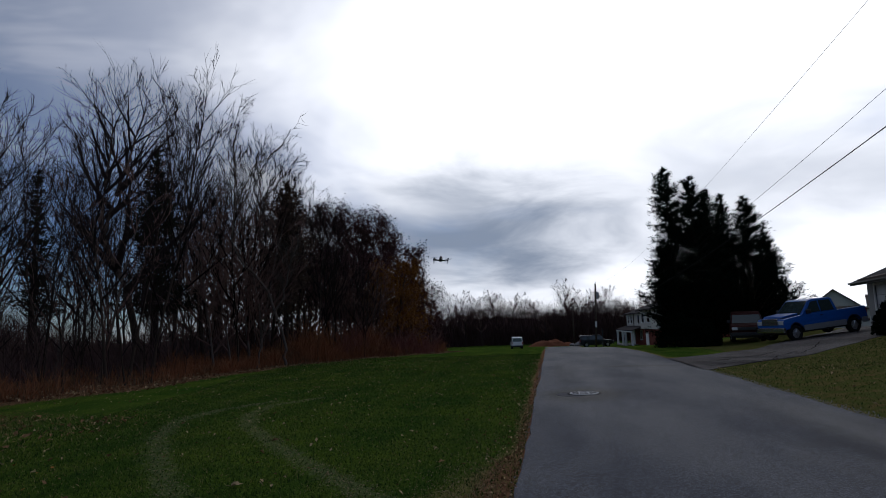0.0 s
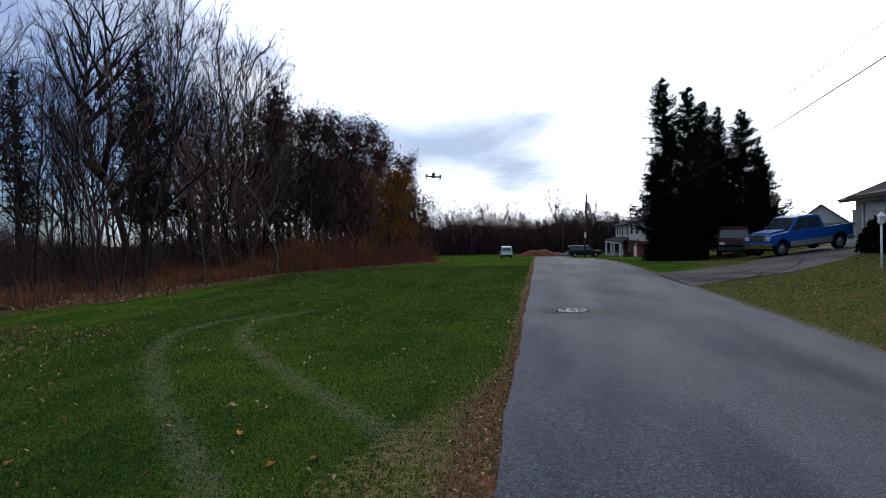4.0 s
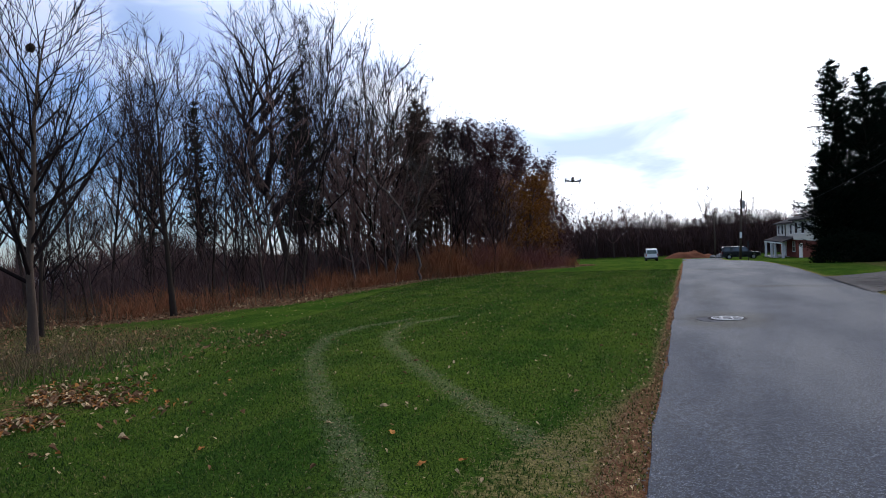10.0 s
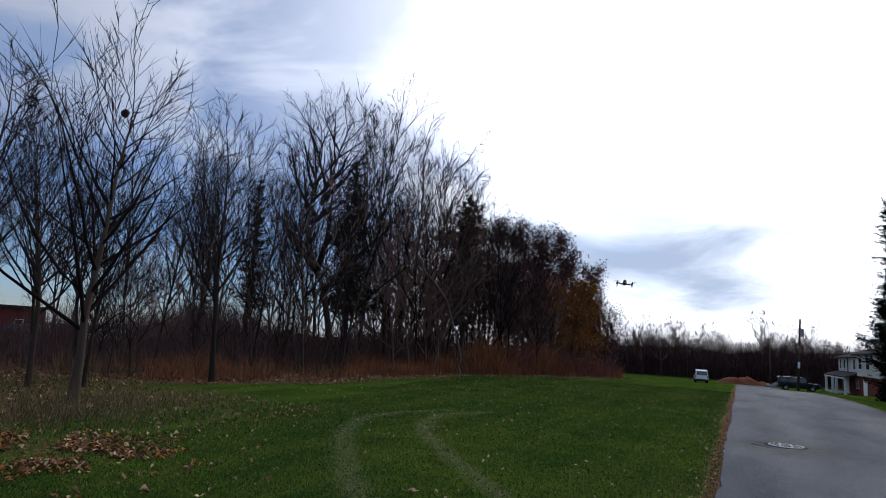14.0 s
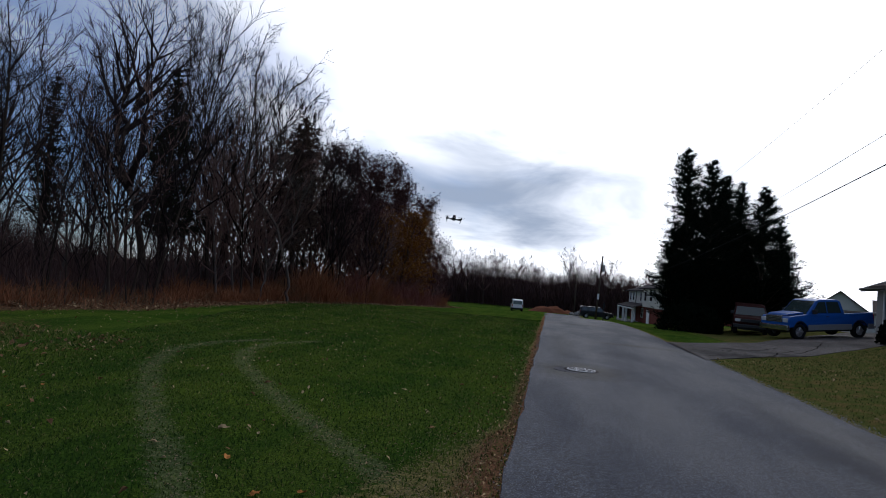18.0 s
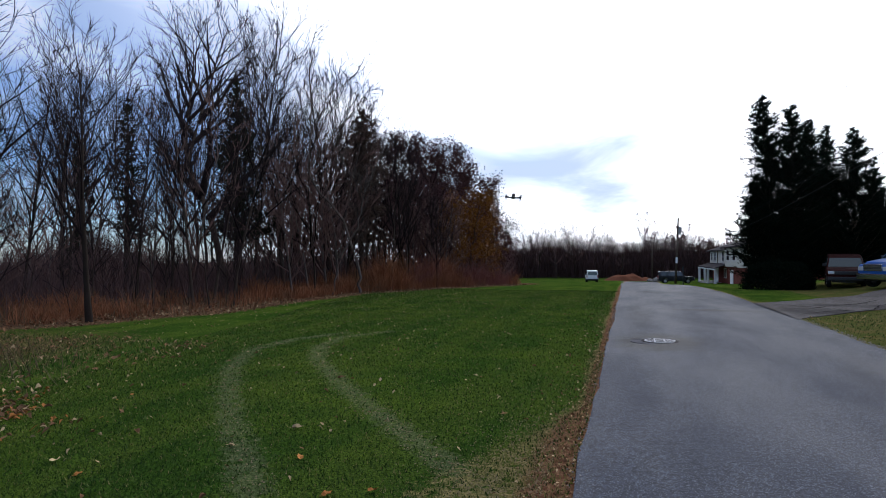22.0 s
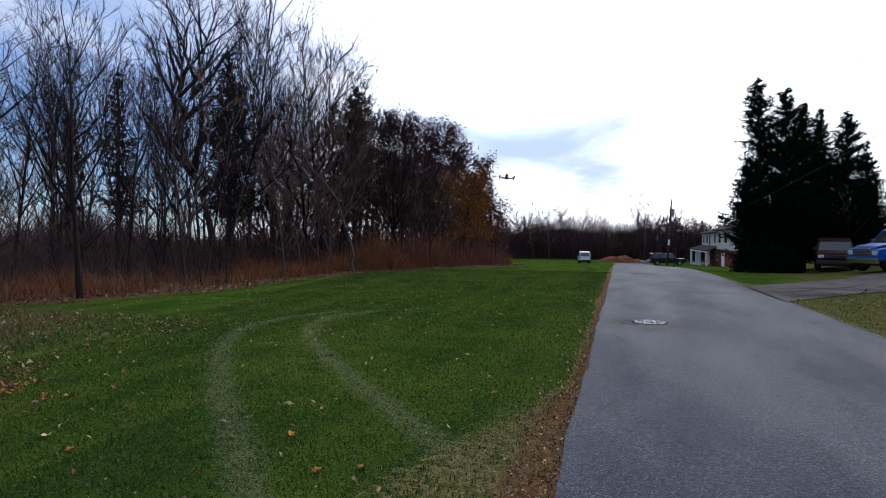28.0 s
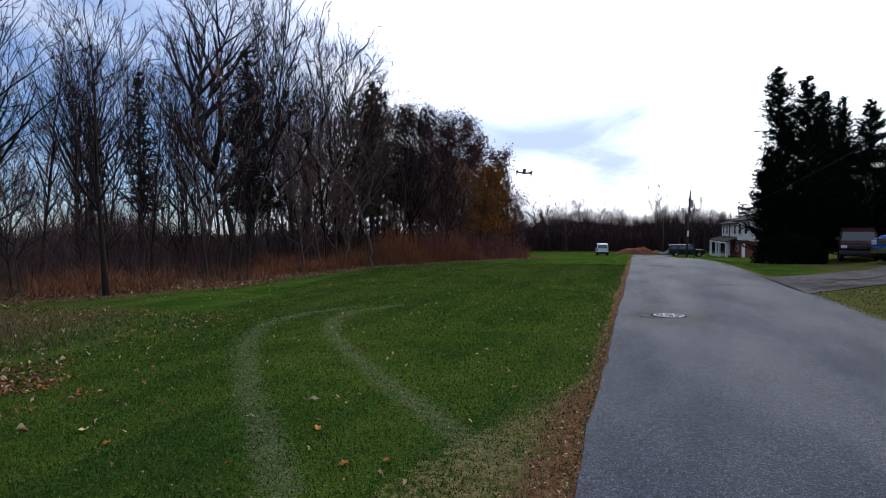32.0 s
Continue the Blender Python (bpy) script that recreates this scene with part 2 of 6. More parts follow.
def ground_material():
    m = bpy.data.materials.new("lawn_and_leaf_litter")
    m.use_nodes = True
    n = Nodes(m.node_tree)
    pos = n.add("ShaderNodeTexCoord").outputs["Object"]
    mid = n.noise(pos, 2.2, 5.0, 0.65)
    fine = n.noise(pos, 38.0, 4.0, 0.7)
    tuft = n.noise(pos, 11.0, 4.0, 0.7)
    green = lawn_colour(n, pos, fine)
    bare = n.mix(n.step(fine, 0.35, 0.65), (0.070, 0.078, 0.036, 1), (0.165, 0.165, 0.105, 1))
    dry = n.mix(n.step(tuft, 0.38, 0.62), (0.150, 0.068, 0.036, 1), (0.330, 0.190, 0.105, 1))
    dry = n.mix(n.step(fine, 0.35, 0.6, 0.0, 0.7), (0.080, 0.038, 0.022, 1), dry)
    straw = n.mix(n.step(tuft, 0.40, 0.62), (0.150, 0.125, 0.045, 1), (0.360, 0.285, 0.130, 1))
    straw = n.mix(n.step(fine, 0.36, 0.6, 0.0, 0.6), (0.085, 0.080, 0.026, 1), straw)
    dry = n.mix(n.step(attr(n, "verge"), 0.60, 0.85), straw, dry)
    litter = n.mix(n.step(n.noise(pos, 16.0, 3.0, 0.6), 0.42, 0.6), (0.045, 0.030, 0.020, 1), (0.185, 0.100, 0.055, 1))
    yard = n.mix(n.step(mid, 0.44, 0.66), (0.074, 0.104, 0.022, 1), (0.190, 0.122, 0.052, 1))
    yard = n.mix(n.step(fine, 0.36, 0.60, 0.1, 0.7), (0.070, 0.066, 0.024, 1), yard)
    ragged = n.math("MULTIPLY_ADD", tuft, 1.9, -0.95)
    ragged_wide = n.math("MULTIPLY_ADD", mid, 1.1, -0.55)

    def edge(name, r):
        return n.step(n.math("ADD", attr(n, name), r), 0.30, 0.70)

    col = n.mix(edge("yard", ragged_wide), green, yard)
    col = n.mix(n.math("MULTIPLY", edge("wear", ragged), 0.42), col, bare)
    col = n.mix(edge("litter", ragged), col, litter)
    col = n.mix(edge("verge", ragged), col, dry)
    h = n.math("ADD", n.math("MULTIPLY", fine, 0.6), tuft)
    bump = n.add("ShaderNodeBump", {"Strength": 0.9, "Distance": 0.05, "Height": h}).outputs[0]
    sh = n.add("ShaderNodeBsdfPrincipled", {"Base Color": col, "Roughness": 1.0, "Specular IOR Level": 0.0, "Normal": bump})
    n.add("ShaderNodeOutputMaterial", {"Surface": sh.outputs[0]})
    return m


def asphalt_material(name, dark, light, patch, stains_and_vignette=(), spec=0.15):
    m = bpy.data.materials.new(name)
    m.use_nodes = True
    n = Nodes(m.node_tree)
    pos = n.add("ShaderNodeTexCoord").outputs["Object"]
    grit = n.math("MULTIPLY_ADD", n.noise(pos, 26.0, 3.0, 0.7), 0.5, n.math("MULTIPLY", n.noise(pos, 75.0, 3.0, 0.75), 0.5))
    stone = n.add("ShaderNodeTexVoronoi", {"Vector": pos, "Scale": 135.0}).outputs["Color"]
    wide = n.noise(n.add("ShaderNodeMapping", {"Vector": pos, "Scale": (1.0, 0.25, 1.0)}).outputs[0], 0.7, 5.0, 0.6)
    col = n.mix(n.step(grit, 0.38, 0.63), (*dark, 1), (*light, 1))
    col = n.mix(n.step(n.add("ShaderNodeSeparateColor", {0: stone}).outputs[0], 0.82, 0.95, 0.0, 0.55), col, (0.18, 0.20, 0.255, 1))
    col = n.mix(n.step(wide, 0.48, 0.66, 0.0, 0.35), col, (*patch, 1))
    rag = n.math("MULTIPLY_ADD", n.noise(pos, 2.4, 4.0, 0.6), 1.2, -0.6)
    for x, y, sx, sy, much in stains_and_vignette:
        off = n.add("ShaderNodeVectorMath", {0: pos, 1: (-x, -y, 0.0)}, operation="ADD").outputs[0]
        off = n.add("ShaderNodeVectorMath", {0: off, 1: (1 / sx, 1 / sy, 0.0)}, operation="MULTIPLY").outputs[0]
        far = n.add("ShaderNodeVectorMath", {0: off}, operation="LENGTH").outputs["Value"]
        col = n.mix(n.step(n.math("ADD", far, rag), 1.25, 0.35, 0.0, much), col, (0.014, 0.014, 0.017, 1))
    h = n.math("ADD", grit, n.math("MULTIPLY", n.add("ShaderNodeSeparateColor", {0: stone}).outputs[1], 0.5))
    bump = n.add("ShaderNodeBump", {"Strength": 0.55, "Distance": 0.006, "Height": h}).outputs[0]
    rough = n.step(wide, 0.35, 0.7, 0.66, 0.82)
    sh = n.add("ShaderNodeBsdfPrincipled", {"Base Color": col, "Roughness": rough, "Specular IOR Level": spec, "Normal": bump})
    n.add("ShaderNodeOutputMaterial", {"Surface": sh.outputs[0]})
    return m


M["ground"] = ground_material()
M["blade"] = blade_material("mown_grass_blade", 0.05)
M["yard_blade"] = blade_material("olive_yard_grass_blade", 0.5)
M["dry_blade"] = blade_material("half_dry_grass_blade", 0.6)
# tar stains and streaks; the last entry paints corner vignetting into the asphalt
M["asphalt"] = asphalt_material("worn_grey_asphalt", (0.004, 0.006, 0.011), (0.030, 0.038, 0.066), (0.017, 0.021, 0.036),
                               ((0.66, 13.4, 1.0, 1.5, 0.95), (3.0, 21.6, 1.9, 0.45, 0.7), (1.3, 32.5, 2.0, 0.6, 0.55), (0.4, 20, 0.5, 5.0, 0.3), (3.9, 9.0, 0.9, 4.0, 0.35), (4.3, 5.5, 1.8, 4.5, 0.42)))
M["drive"] = asphalt_material("cracked_pale_driveway", (0.020, 0.018, 0.017), (0.125, 0.110, 0.104), (0.050, 0.042, 0.039),
                             ((6.0, 21.8, 1.5, 1.2, 0.6), (7.6, 24.6, 2.0, 0.8, 0.5), (9.0, 23.6, 1.0, 1.6, 0.5), (12.0, 30.0, 2.5, 1.5, 0.4)), 0.02)

# ---- building helpers ----


def mesh_from(name, verts, faces, mat, smooth=False):
    me = bpy.data.meshes.new(name)
    me.from_pydata([tuple(v) for v in verts], [], faces)
    for one in mat if isinstance(mat, (list, tuple)) else [mat]:
        me.materials.append(one)
    if smooth:
        me.polygons.foreach_set("use_smooth", [True] * len(me.polygons))
    me.update()
    return me


def part(name, bm, mat, parent=None, label="", smooth=False):
    """Links a bmesh (or a ready mesh) as one object under its parent."""
    if isinstance(bm, bmesh.types.BMesh):
        me = bpy.data.meshes.new(name)
        bm.to_mesh(me)
        bm.free()
        me.materials.append(mat)
        if smooth:
            me.polygons.foreach_set("use_smooth", [True] * len(me.polygons))
    else:
        me = bm
    ob = new(name, me)
    if parent:
        ob.parent = parent
    if label:
        tagged(ob, label)
    return ob


def box(bm, x0, x1, y0, y1, z0, z1, bevel=0.0):
    """Adds a box, with bevelled edges if asked, to bm."""
    r = bmesh.ops.create_cube(bm, size=1.0, matrix=Matrix.Translation(((x0 + x1) / 2, (y0 + y1) / 2, (z0 + z1) / 2)) @ Matrix.Diagonal((x1 - x0, y1 - y0, z1 - z0, 1)))
    if bevel:
        edges = list({e for v in r["verts"] for e in v.link_edges})
        bmesh.ops.bevel(bm, geom=edges, offset=bevel, segments=2, affect="EDGES", profile=0.6)
    return bm


def a_box(*args, bevel=0.0):
    return box(bmesh.new(), *args, bevel=bevel)


def cyl(bm, p, q, r0, r1=None, sides=12):
    """Adds a tapered cylinder from p to q to bm."""
    p, q = Vector(p), Vector(q)
    m = Matrix.Translation((p + q) / 2) @ (q - p).to_track_quat("Z", "Y").to_matrix().to_4x4()
    bmesh.ops.create_cone(bm, cap_ends=True, segments=sides, radius1=r0, radius2=r0 if r1 is None else r1, depth=(q - p).length, matrix=m)
    return bm


def a_cyl(*args, **kw):
    return cyl(bmesh.new(), *args, **kw)


def prism(bm, outline, axis, lo, hi, bevel=0.0):
    """Extrudes an outline of 2D points along an axis (0, 1 or 2) from lo to hi, into bm."""
    def at(p, d):
        v = list(p)
        v.insert(axis, d)
        return v
    a = [bm.verts.new(at(p, lo)) for p in outline]
    b = [bm.verts.new(at(p, hi)) for p in outline]
    faces = [bm.faces.new(a), bm.faces.new(b[::-1])]
    for i in range(len(a)):
        j = (i + 1) % len(a)
        faces.append(bm.faces.new((a[j], a[i], b[i], b[j])))
    bmesh.ops.recalc_face_normals(bm, faces=faces)
    if bevel:
        edges = list({e for f in faces for e in f.edges})
        bmesh.ops.bevel(bm, geom=edges, offset=bevel, segments=2, affect="EDGES", profile=0.6)
    return bm


def a_prism(*args, bevel=0.0):
    return prism(bmesh.new(), *args, bevel=bevel)


def empty(name, m, label="", category="", group="", kind=""):
    ob = new(name)
    ob.matrix_world = m
    return tagged(ob, label, category, group, kind)


def sstep(a, b, x):
    t = np.clip((np.asarray(x, float) - a) / (b - a), 0, 1)
    return t * t * (3 - 2 * t)


# ---- ground ----
ROAD_L, ROAD_R = -0.32, 4.65
DRIVE_Y0, DRIVE_Y1 = 19.8, 25.0


def ground_z(x, y):
    x, y = np.asarray(x, float), np.asarray(y, float)
    far = -2.2 * sstep(28, 108, y)
    yard = 0.10 * np.clip(x - 4.9, 0, 8.5)
    drive = 0.012 * np.clip(x - 5.0, 0, 5) + 0.095 * np.clip(x - 10.0, 0, 8.5)
    k = sstep(15.5, 20.5, y)
    rise = (yard * (1 - k) + drive * k) * (1 - 0.72 * sstep(46, 100, y))
    dip = -0.6 * sstep(14, 34, -x)
    soft = 0.03 * np.sin(x * 0.9 + 0.4 * y) * np.sin(y * 0.5 + 1.3) * sstep(0.6, 3.0, np.abs(x - 2.2) - 2.4)
    return far + rise + dip + soft


def axis_steps(lo, a, b, hi, step, grow=1.22):
    fine = list(np.arange(a, b + 1e-6, step))
    s, v = step, a
    while v > lo:
        s *= grow
        v -= s
        fine.insert(0, max(v, lo))
    s, v = step, fine[-1]
    while v < hi:
        s *= grow
        v += s
        fine.append(min(v, hi))
    return np.array(fine)


TRACKS = [
    [(-6.3, 13.3), (-6.92, 11.99), (-6.85, 10.4), (-5.95, 8.48), (-4.86, 6.91), (-3.8, 5.58), (-2.97, 4.58), (-2.32, 3.78), (-1.5, 2.7)],
    [(-5.3, 13.6), (-6.0, 12.6), (-5.81, 11.16), (-5.04, 9.61), (-3.78, 7.98), (-2.69, 6.65), (-1.88, 5.74), (-1.3, 5.08), (-0.87, 4.46)],
]
WOODS_EDGE = [(-60, 2), (-30, 8), (-16.5, 10.6), (-14.3, 13.6), (-13.2, 16.5), (-13.3, 22), (-13.2, 27), (-11.4, 32), (-8.4, 40), (-7.6, 46), (-9, 60), (-30, 110)]


def near_line(x, y, line):
    """The distance from points to a polyline."""
    best = np.full(np.shape(x), 1e9)
    for (ax, ay), (bx, by) in zip(line, line[1:]):
        dx, dy = bx - ax, by - ay
        k = np.clip(((x - ax) * dx + (y - ay) * dy) / (dx * dx + dy * dy), 0, 1)
        best = np.minimum(best, np.hypot(x - ax - k * dx, y - ay - k * dy))
    return best


def in_woods(x, y):
    """How many metres a point lies behind the lawn's wooded edge (negative on the lawn)."""
    px, py = np.array(WOODS_EDGE).T
    side = np.where(y < 10.6, (y - np.interp(x, px[:3], py[:3])), np.interp(y, py[2:], px[2:]) - x)
    return np.sign(side) * np.minimum(near_line(x, y, WOODS_EDGE), 99)


def wear_at(x, y):
    d = np.minimum(near_line(x, y, TRACKS[0]), near_line(x, y, TRACKS[1]))
    return (1 - sstep(0.0, 0.32, d)) * 0.9


def verge_at(x, y):
    left = ROAD_L - x
    width = 0.15 + 0.16 * np.sin(y * 0.45) ** 2 + 1.25 * (1 - sstep(3.8, 8.4, y))
    v = (1 - sstep(0.6, 1.1, left / np.maximum(width, 0.05))) * (left > -0.6) * (1 - 0.38 * sstep(0.18, 0.45, left))
    right = x - ROAD_R
    return np.maximum(v, (1 - sstep(0.05, 0.35, right)) * (right > -0.6) * 0.75)


def litter_at(x, y):
    w = in_woods(x, y)
    pile = np.exp(-(((x + 7.6) / 1.3) ** 2 + ((y - 4.9) / 1.2) ** 2)) * 0.55
    corner = 0.62 * sstep(7.6, 11.5, -x) * sstep(14.5, 9.0, y) * sstep(1.5, 4.0, y)
    return np.clip(np.maximum(sstep(-1.8, 0.0, w), np.maximum(pile, corner)), 0, 1)


def make_ground():
    xs = axis_steps(-420, -16, 8, 420, 0.2)
    ys = axis_steps(-120, 0, 30, 700, 0.2)
    X, Y = np.meshgrid(xs, ys)
    Z = ground_z(X, Y)
    under = (X > ROAD_L + 0.1) & (X < ROAD_R - 0.1)
    Z = np.where(under, Z - 0.03, Z)
    w, h = len(xs), len(ys)
    idx = np.arange(w * h).reshape(h, w)
    faces = np.stack([idx[:-1, :-1], idx[:-1, 1:], idx[1:, 1:], idx[1:, :-1]], -1).reshape(-1, 4)
    x, y = X.ravel(), Y.ravel()
    me = mesh_from("ground", np.stack([x, y, Z.ravel()], -1), faces.tolist(), M["ground"], True)
    # dry brown kept on before the spruces, partly standing for the shade there
    yard = sstep(4.6, 4.9, x) * (1 - 0.75 * sstep(25.6, 27.5, y) * (1 - sstep(7.4, 9.0, x) * (1 - sstep(44, 50, y))))
    for name, val in (("wear", wear_at(x, y)), ("verge", verge_at(x, y)), ("litter", litter_at(x, y)), ("yard", yard)):
        a = me.attributes.new(name, "FLOAT", "POINT")
        a.data.foreach_set("value", np.ascontiguousarray(val, dtype=np.float32))
    return tagged(new("ground", me), "mown green lawn with fallen leaves, worn tracks and leaf litter", "ground", kind="structure")


make_ground()


def strip(name, centre_pts, mat, lift, thick, label, rag=0.09):
    """A paved strip between left and right edge points, with ragged edges and a thin side."""
    verts, faces = [], []
    cols = 9
    for (lx, ly, rx, ry) in centre_pts:
        j = [rag * (noise.noise((ly * 0.9, s, 0)) + 0.5 * noise.noise((ly * 3.1, s + 9, 0))) for s in (1.5, 7.5)]
        lx, rx = lx + j[0], rx + j[1]
        for c in range(cols):
            k = c / (cols - 1)
            x, y = lx + (rx - lx) * k, ly + (ry - ly) * k
            crown = 0.03 * (1 - (2 * k - 1) ** 2)
            verts.append((x, y, float(ground_z(x, y)) + lift + crown))
        verts.append((lx - 0.015, ly, float(ground_z(lx, ly)) - thick))
        verts.append((rx + 0.015, ry, float(ground_z(rx, ry)) - thick))
    n = cols + 2
    for i in range(len(centre_pts) - 1):
        a, b = i * n, (i + 1) * n
        for c in range(cols - 1):
            faces.append((a + c, a + c + 1, b + c + 1, b + c))
        faces.append((a + cols, a, b, b + cols))
        faces.append((a + cols - 1, a + cols + 1, b + cols + 1, b + cols - 1))
    me = mesh_from(name, verts, faces, mat, False)
    return tagged(new(name, me), label, name, kind="structure")


ys = list(np.arange(-40, 30, 0.35)) + list(np.arange(30, 104, 1.5))
strip("road", [(ROAD_L - 0.6 * max(0, (y - 40) / 60), y, ROAD_R, y) for y in ys], M["asphalt"], 0.012, 0.06, "worn grey asphalt residential road with a crumbling edge", 0.055)
strip("driveway", [(4.55 + 0.5 * i, DRIVE_Y0 - 0.5 * math.exp(-i * 0.5) + 0.52 * i, 4.55 + 0.5 * i, DRIVE_Y1 + 0.8 * math.exp(-i * 0.6) + 0.62 * i) for i in range(34)],
      M["drive"], 0.02, 0.05, "cracked pale grey driveway sloping up from the road")

# ---- trees ----


class Tubes:
    """Gathers tapered tubes into one vertex and face list."""

    def __init__(self):
        self.verts, self.faces = [], []

    def add(self, pts, radii, sides):
        pts = [Vector(p) for p in pts]
        base = len(self.verts)
        ring = [(math.cos(2 * math.pi * k / sides), math.sin(2 * math.pi * k / sides)) for k in range(sides)]
        for i, p in enumerate(pts):
            d = (pts[min(i + 1, len(pts) - 1)] - pts[max(i - 1, 0)]).normalized()
            u = d.orthogonal().normalized() if abs(d.z) < 0.95 else d.cross(Vector((0, 1, 0))).normalized()
            v = d.cross(u)
            for c, s in ring:
                self.verts.append(p + (u * c + v * s) * radii[i])
        last = len(pts) - 1
        if radii[-1] == 0:
            del self.verts[-sides:]
            self.verts.append(pts[-1])
            tip, a = len(self.verts) - 1, base + (last - 1) * sides
            self.faces.extend((a + k, a + (k + 1) % sides, tip) for k in range(sides))
            last -= 1
        for i in range(last):
            a, b = base + i * sides, base + (i + 1) * sides
            for k in range(sides):
                l = (k + 1) % sides
                self.faces.append((a + k, a + l, b + l, b + k))

    def mesh(self, name, mat, smooth=True):
        return mesh_from(name, self.verts, self.faces, mat, smooth)


def bend(rng, start, way, length, count, wobble, lift):
    """A wavering line of count points from start."""
    pts, p, d = [start.copy()], start.copy(), way.normalized()
    for _ in range(count - 1):
        d = (d + Vector((rng.uniform(-1, 1), rng.uniform(-1, 1), rng.uniform(-1, 1))) * wobble + Vector((0, 0, lift))).normalized()
        p = p + d * (length / (count - 1))
        pts.append(p.copy())
    return pts


def bare_tree_meshes(seed, height, radius, first=0.25, limbs=16, subs=5, twigs=5, tips=2, spread=0.55, fork=False, bark="bark", twig="twig", lift=0.07, limb_len=0.42, thick=1.0, fat=1.0):
    """Trunk and crown meshes of a leafless broadleaf tree."""
    rng = random.Random(seed)
    trunk, crown, ends = Tubes(), Tubes(), []
    lines = []
    base = bend(rng, Vector((0, 0, -0.15)), Vector((rng.uniform(-.08, .08), rng.uniform(-.08, .08), 1)), height * (0.42 if fork else 0.96), 8, 0.10, 0.05)
    n = len(base)
    rad = [radius * (1.35 if i == 0 else 1) * (1 - (0.45 if fork else 0.9) * i / (n - 1)) for i in range(n)]
    trunk.add(base, rad, 8)
    lines.append((base, rad, first))
    if fork:
        for k in range(rng.randint(2, 4)):
            a = rng.uniform(0, 6.28)
            way = Vector((math.cos(a) * 0.35, math.sin(a) * 0.35, 1))
            line = bend(rng, base[-1], way, height * rng.uniform(0.48, 0.6), 7, 0.10, 0.06)
            r = [rad[-1] * 0.8 * (1 - 0.9 * i / 6) for i in range(7)]
            trunk.add(line, r, 6)
            lines.append((line, r, 0.12))

    def along(line, r, k):
        x = k * (len(line) - 1)
        i = min(int(x), len(line) - 2)
        f = x - i
        return line[i].lerp(line[i + 1], f), r[i] * (1 - f) + r[i + 1] * f, (line[i + 1] - line[i]).normalized()

    def aside(d, lo, hi):
        """A direction that leaves d by an angle between lo and hi degrees."""
        side = d.cross(Vector((rng.gauss(0, 1), rng.gauss(0, 1), rng.gauss(0, 1)))).normalized()
        a = radians(rng.uniform(lo, hi))
        return d * math.cos(a) + side * math.sin(a)

    for li, (line, r, lo) in enumerate(lines):
        if fork and li == 0:
            count = max(2, limbs // 6)
            lo = 0.6
        else:
            count = limbs if not fork else max(5, limbs // (len(lines) - 1))
        for k in range(count):
            f = lo + (0.98 - lo) * (k + rng.random()) / count
            p, pr, d = along(line, r, f)
            a = k * 2.4 + rng.uniform(-0.6, 0.6)
            out = Vector((math.cos(a), math.sin(a), 0))
            s = radians((22 + 62 * spread) * rng.uniform(0.75, 1.25))
            length = height * limb_len * (1.05 - 0.72 * (f - lo) / (1 - lo)) * rng.uniform(0.6, 1.15) * (0.65 if fork else 1)
            l1 = bend(rng, p, d * math.cos(s) + out * math.sin(s), length, 6, 0.13, lift)
            r1 = [fat * max(0.006, min(pr * 0.62, 0.015 * length + 0.006) * thick * (1 - 0.85 * i / 5)) for i in range(6)]
            crown.add(l1, r1, 4)
            for j in range(subs):
                g = 0.16 + 0.82 * (j + rng.random()) / subs
                q, qr, qd = along(l1, r1, g)
                len2 = length * rng.uniform(0.3, 0.66) * (1.2 - 0.65 * g)
                l2 = bend(rng, q, aside(qd, 18, 42), len2, 4, 0.2, lift * 0.9)
                r2 = [fat * max(0.005, qr / fat * 0.55 * (1 - 0.75 * i / 3)) for i in range(4)]
                crown.add(l2, r2, 3)
                for t in range(twigs):
                    h = 0.12 + 0.88 * (t + rng.random()) / twigs
                    w, wr, wd = along(l2, r2, min(h, 1))
                    len3 = max(0.45, len2 * rng.uniform(0.45, 0.95))
                    l3 = bend(rng, w, aside(wd, 14, 42), len3, 3, 0.2, lift * 0.8)
                    crown.add(l3, [0.0058 * fat, 0.0048 * fat, 0.0], 3)
                    ends.append(l3[-1])
                    for _ in range(tips):
                        q4 = l3[0].lerp(l3[1], rng.uniform(0.4, 1.0))
                        l4 = bend(rng, q4, aside(wd, 18, 50), len3 * rng.uniform(0.4, 0.8), 2, 0.1, lift * 0.8)
                        crown.add(l4, [0.0048 * fat, 0.0], 3)
                        ends.append(l4[-1])
    return trunk.mesh("trunk", M[bark]), crown.mesh("crown", M[twig]), ends


def leaf_cloud(name, points, mat, count, size, seed, jitter=0.25):
    """Many small bent leaves round the given points, in one mesh."""
    rng = np.random.RandomState(seed)
    pts = np.array([tuple(p) for p in points])
    c = pts[rng.randint(0, len(pts), count)] + rng.normal(0, jitter, (count, 3))
    u = rng.normal(0, 1, (count, 3))
    u /= np.linalg.norm(u, axis=1, keepdims=True)
    v = np.cross(u, rng.normal(0, 1, (count, 3)))
    v /= np.linalg.norm(v, axis=1, keepdims=True)
    s = size * rng.uniform(0.6, 1.3, (count, 1))
    w = np.cross(u, v)
    verts = np.stack([c - u * s, c + v * s * 0.55 + w * s * 0.2, c + u * s, c - v * s * 0.55 + w * s * 0.2], 1).reshape(-1, 3)
    i = np.arange(count)[:, None] * 4
    faces = np.concatenate([i + [0, 1, 2], i + [0, 2, 3]], 0)
    return mesh_from(name, verts, faces.tolist(), mat)


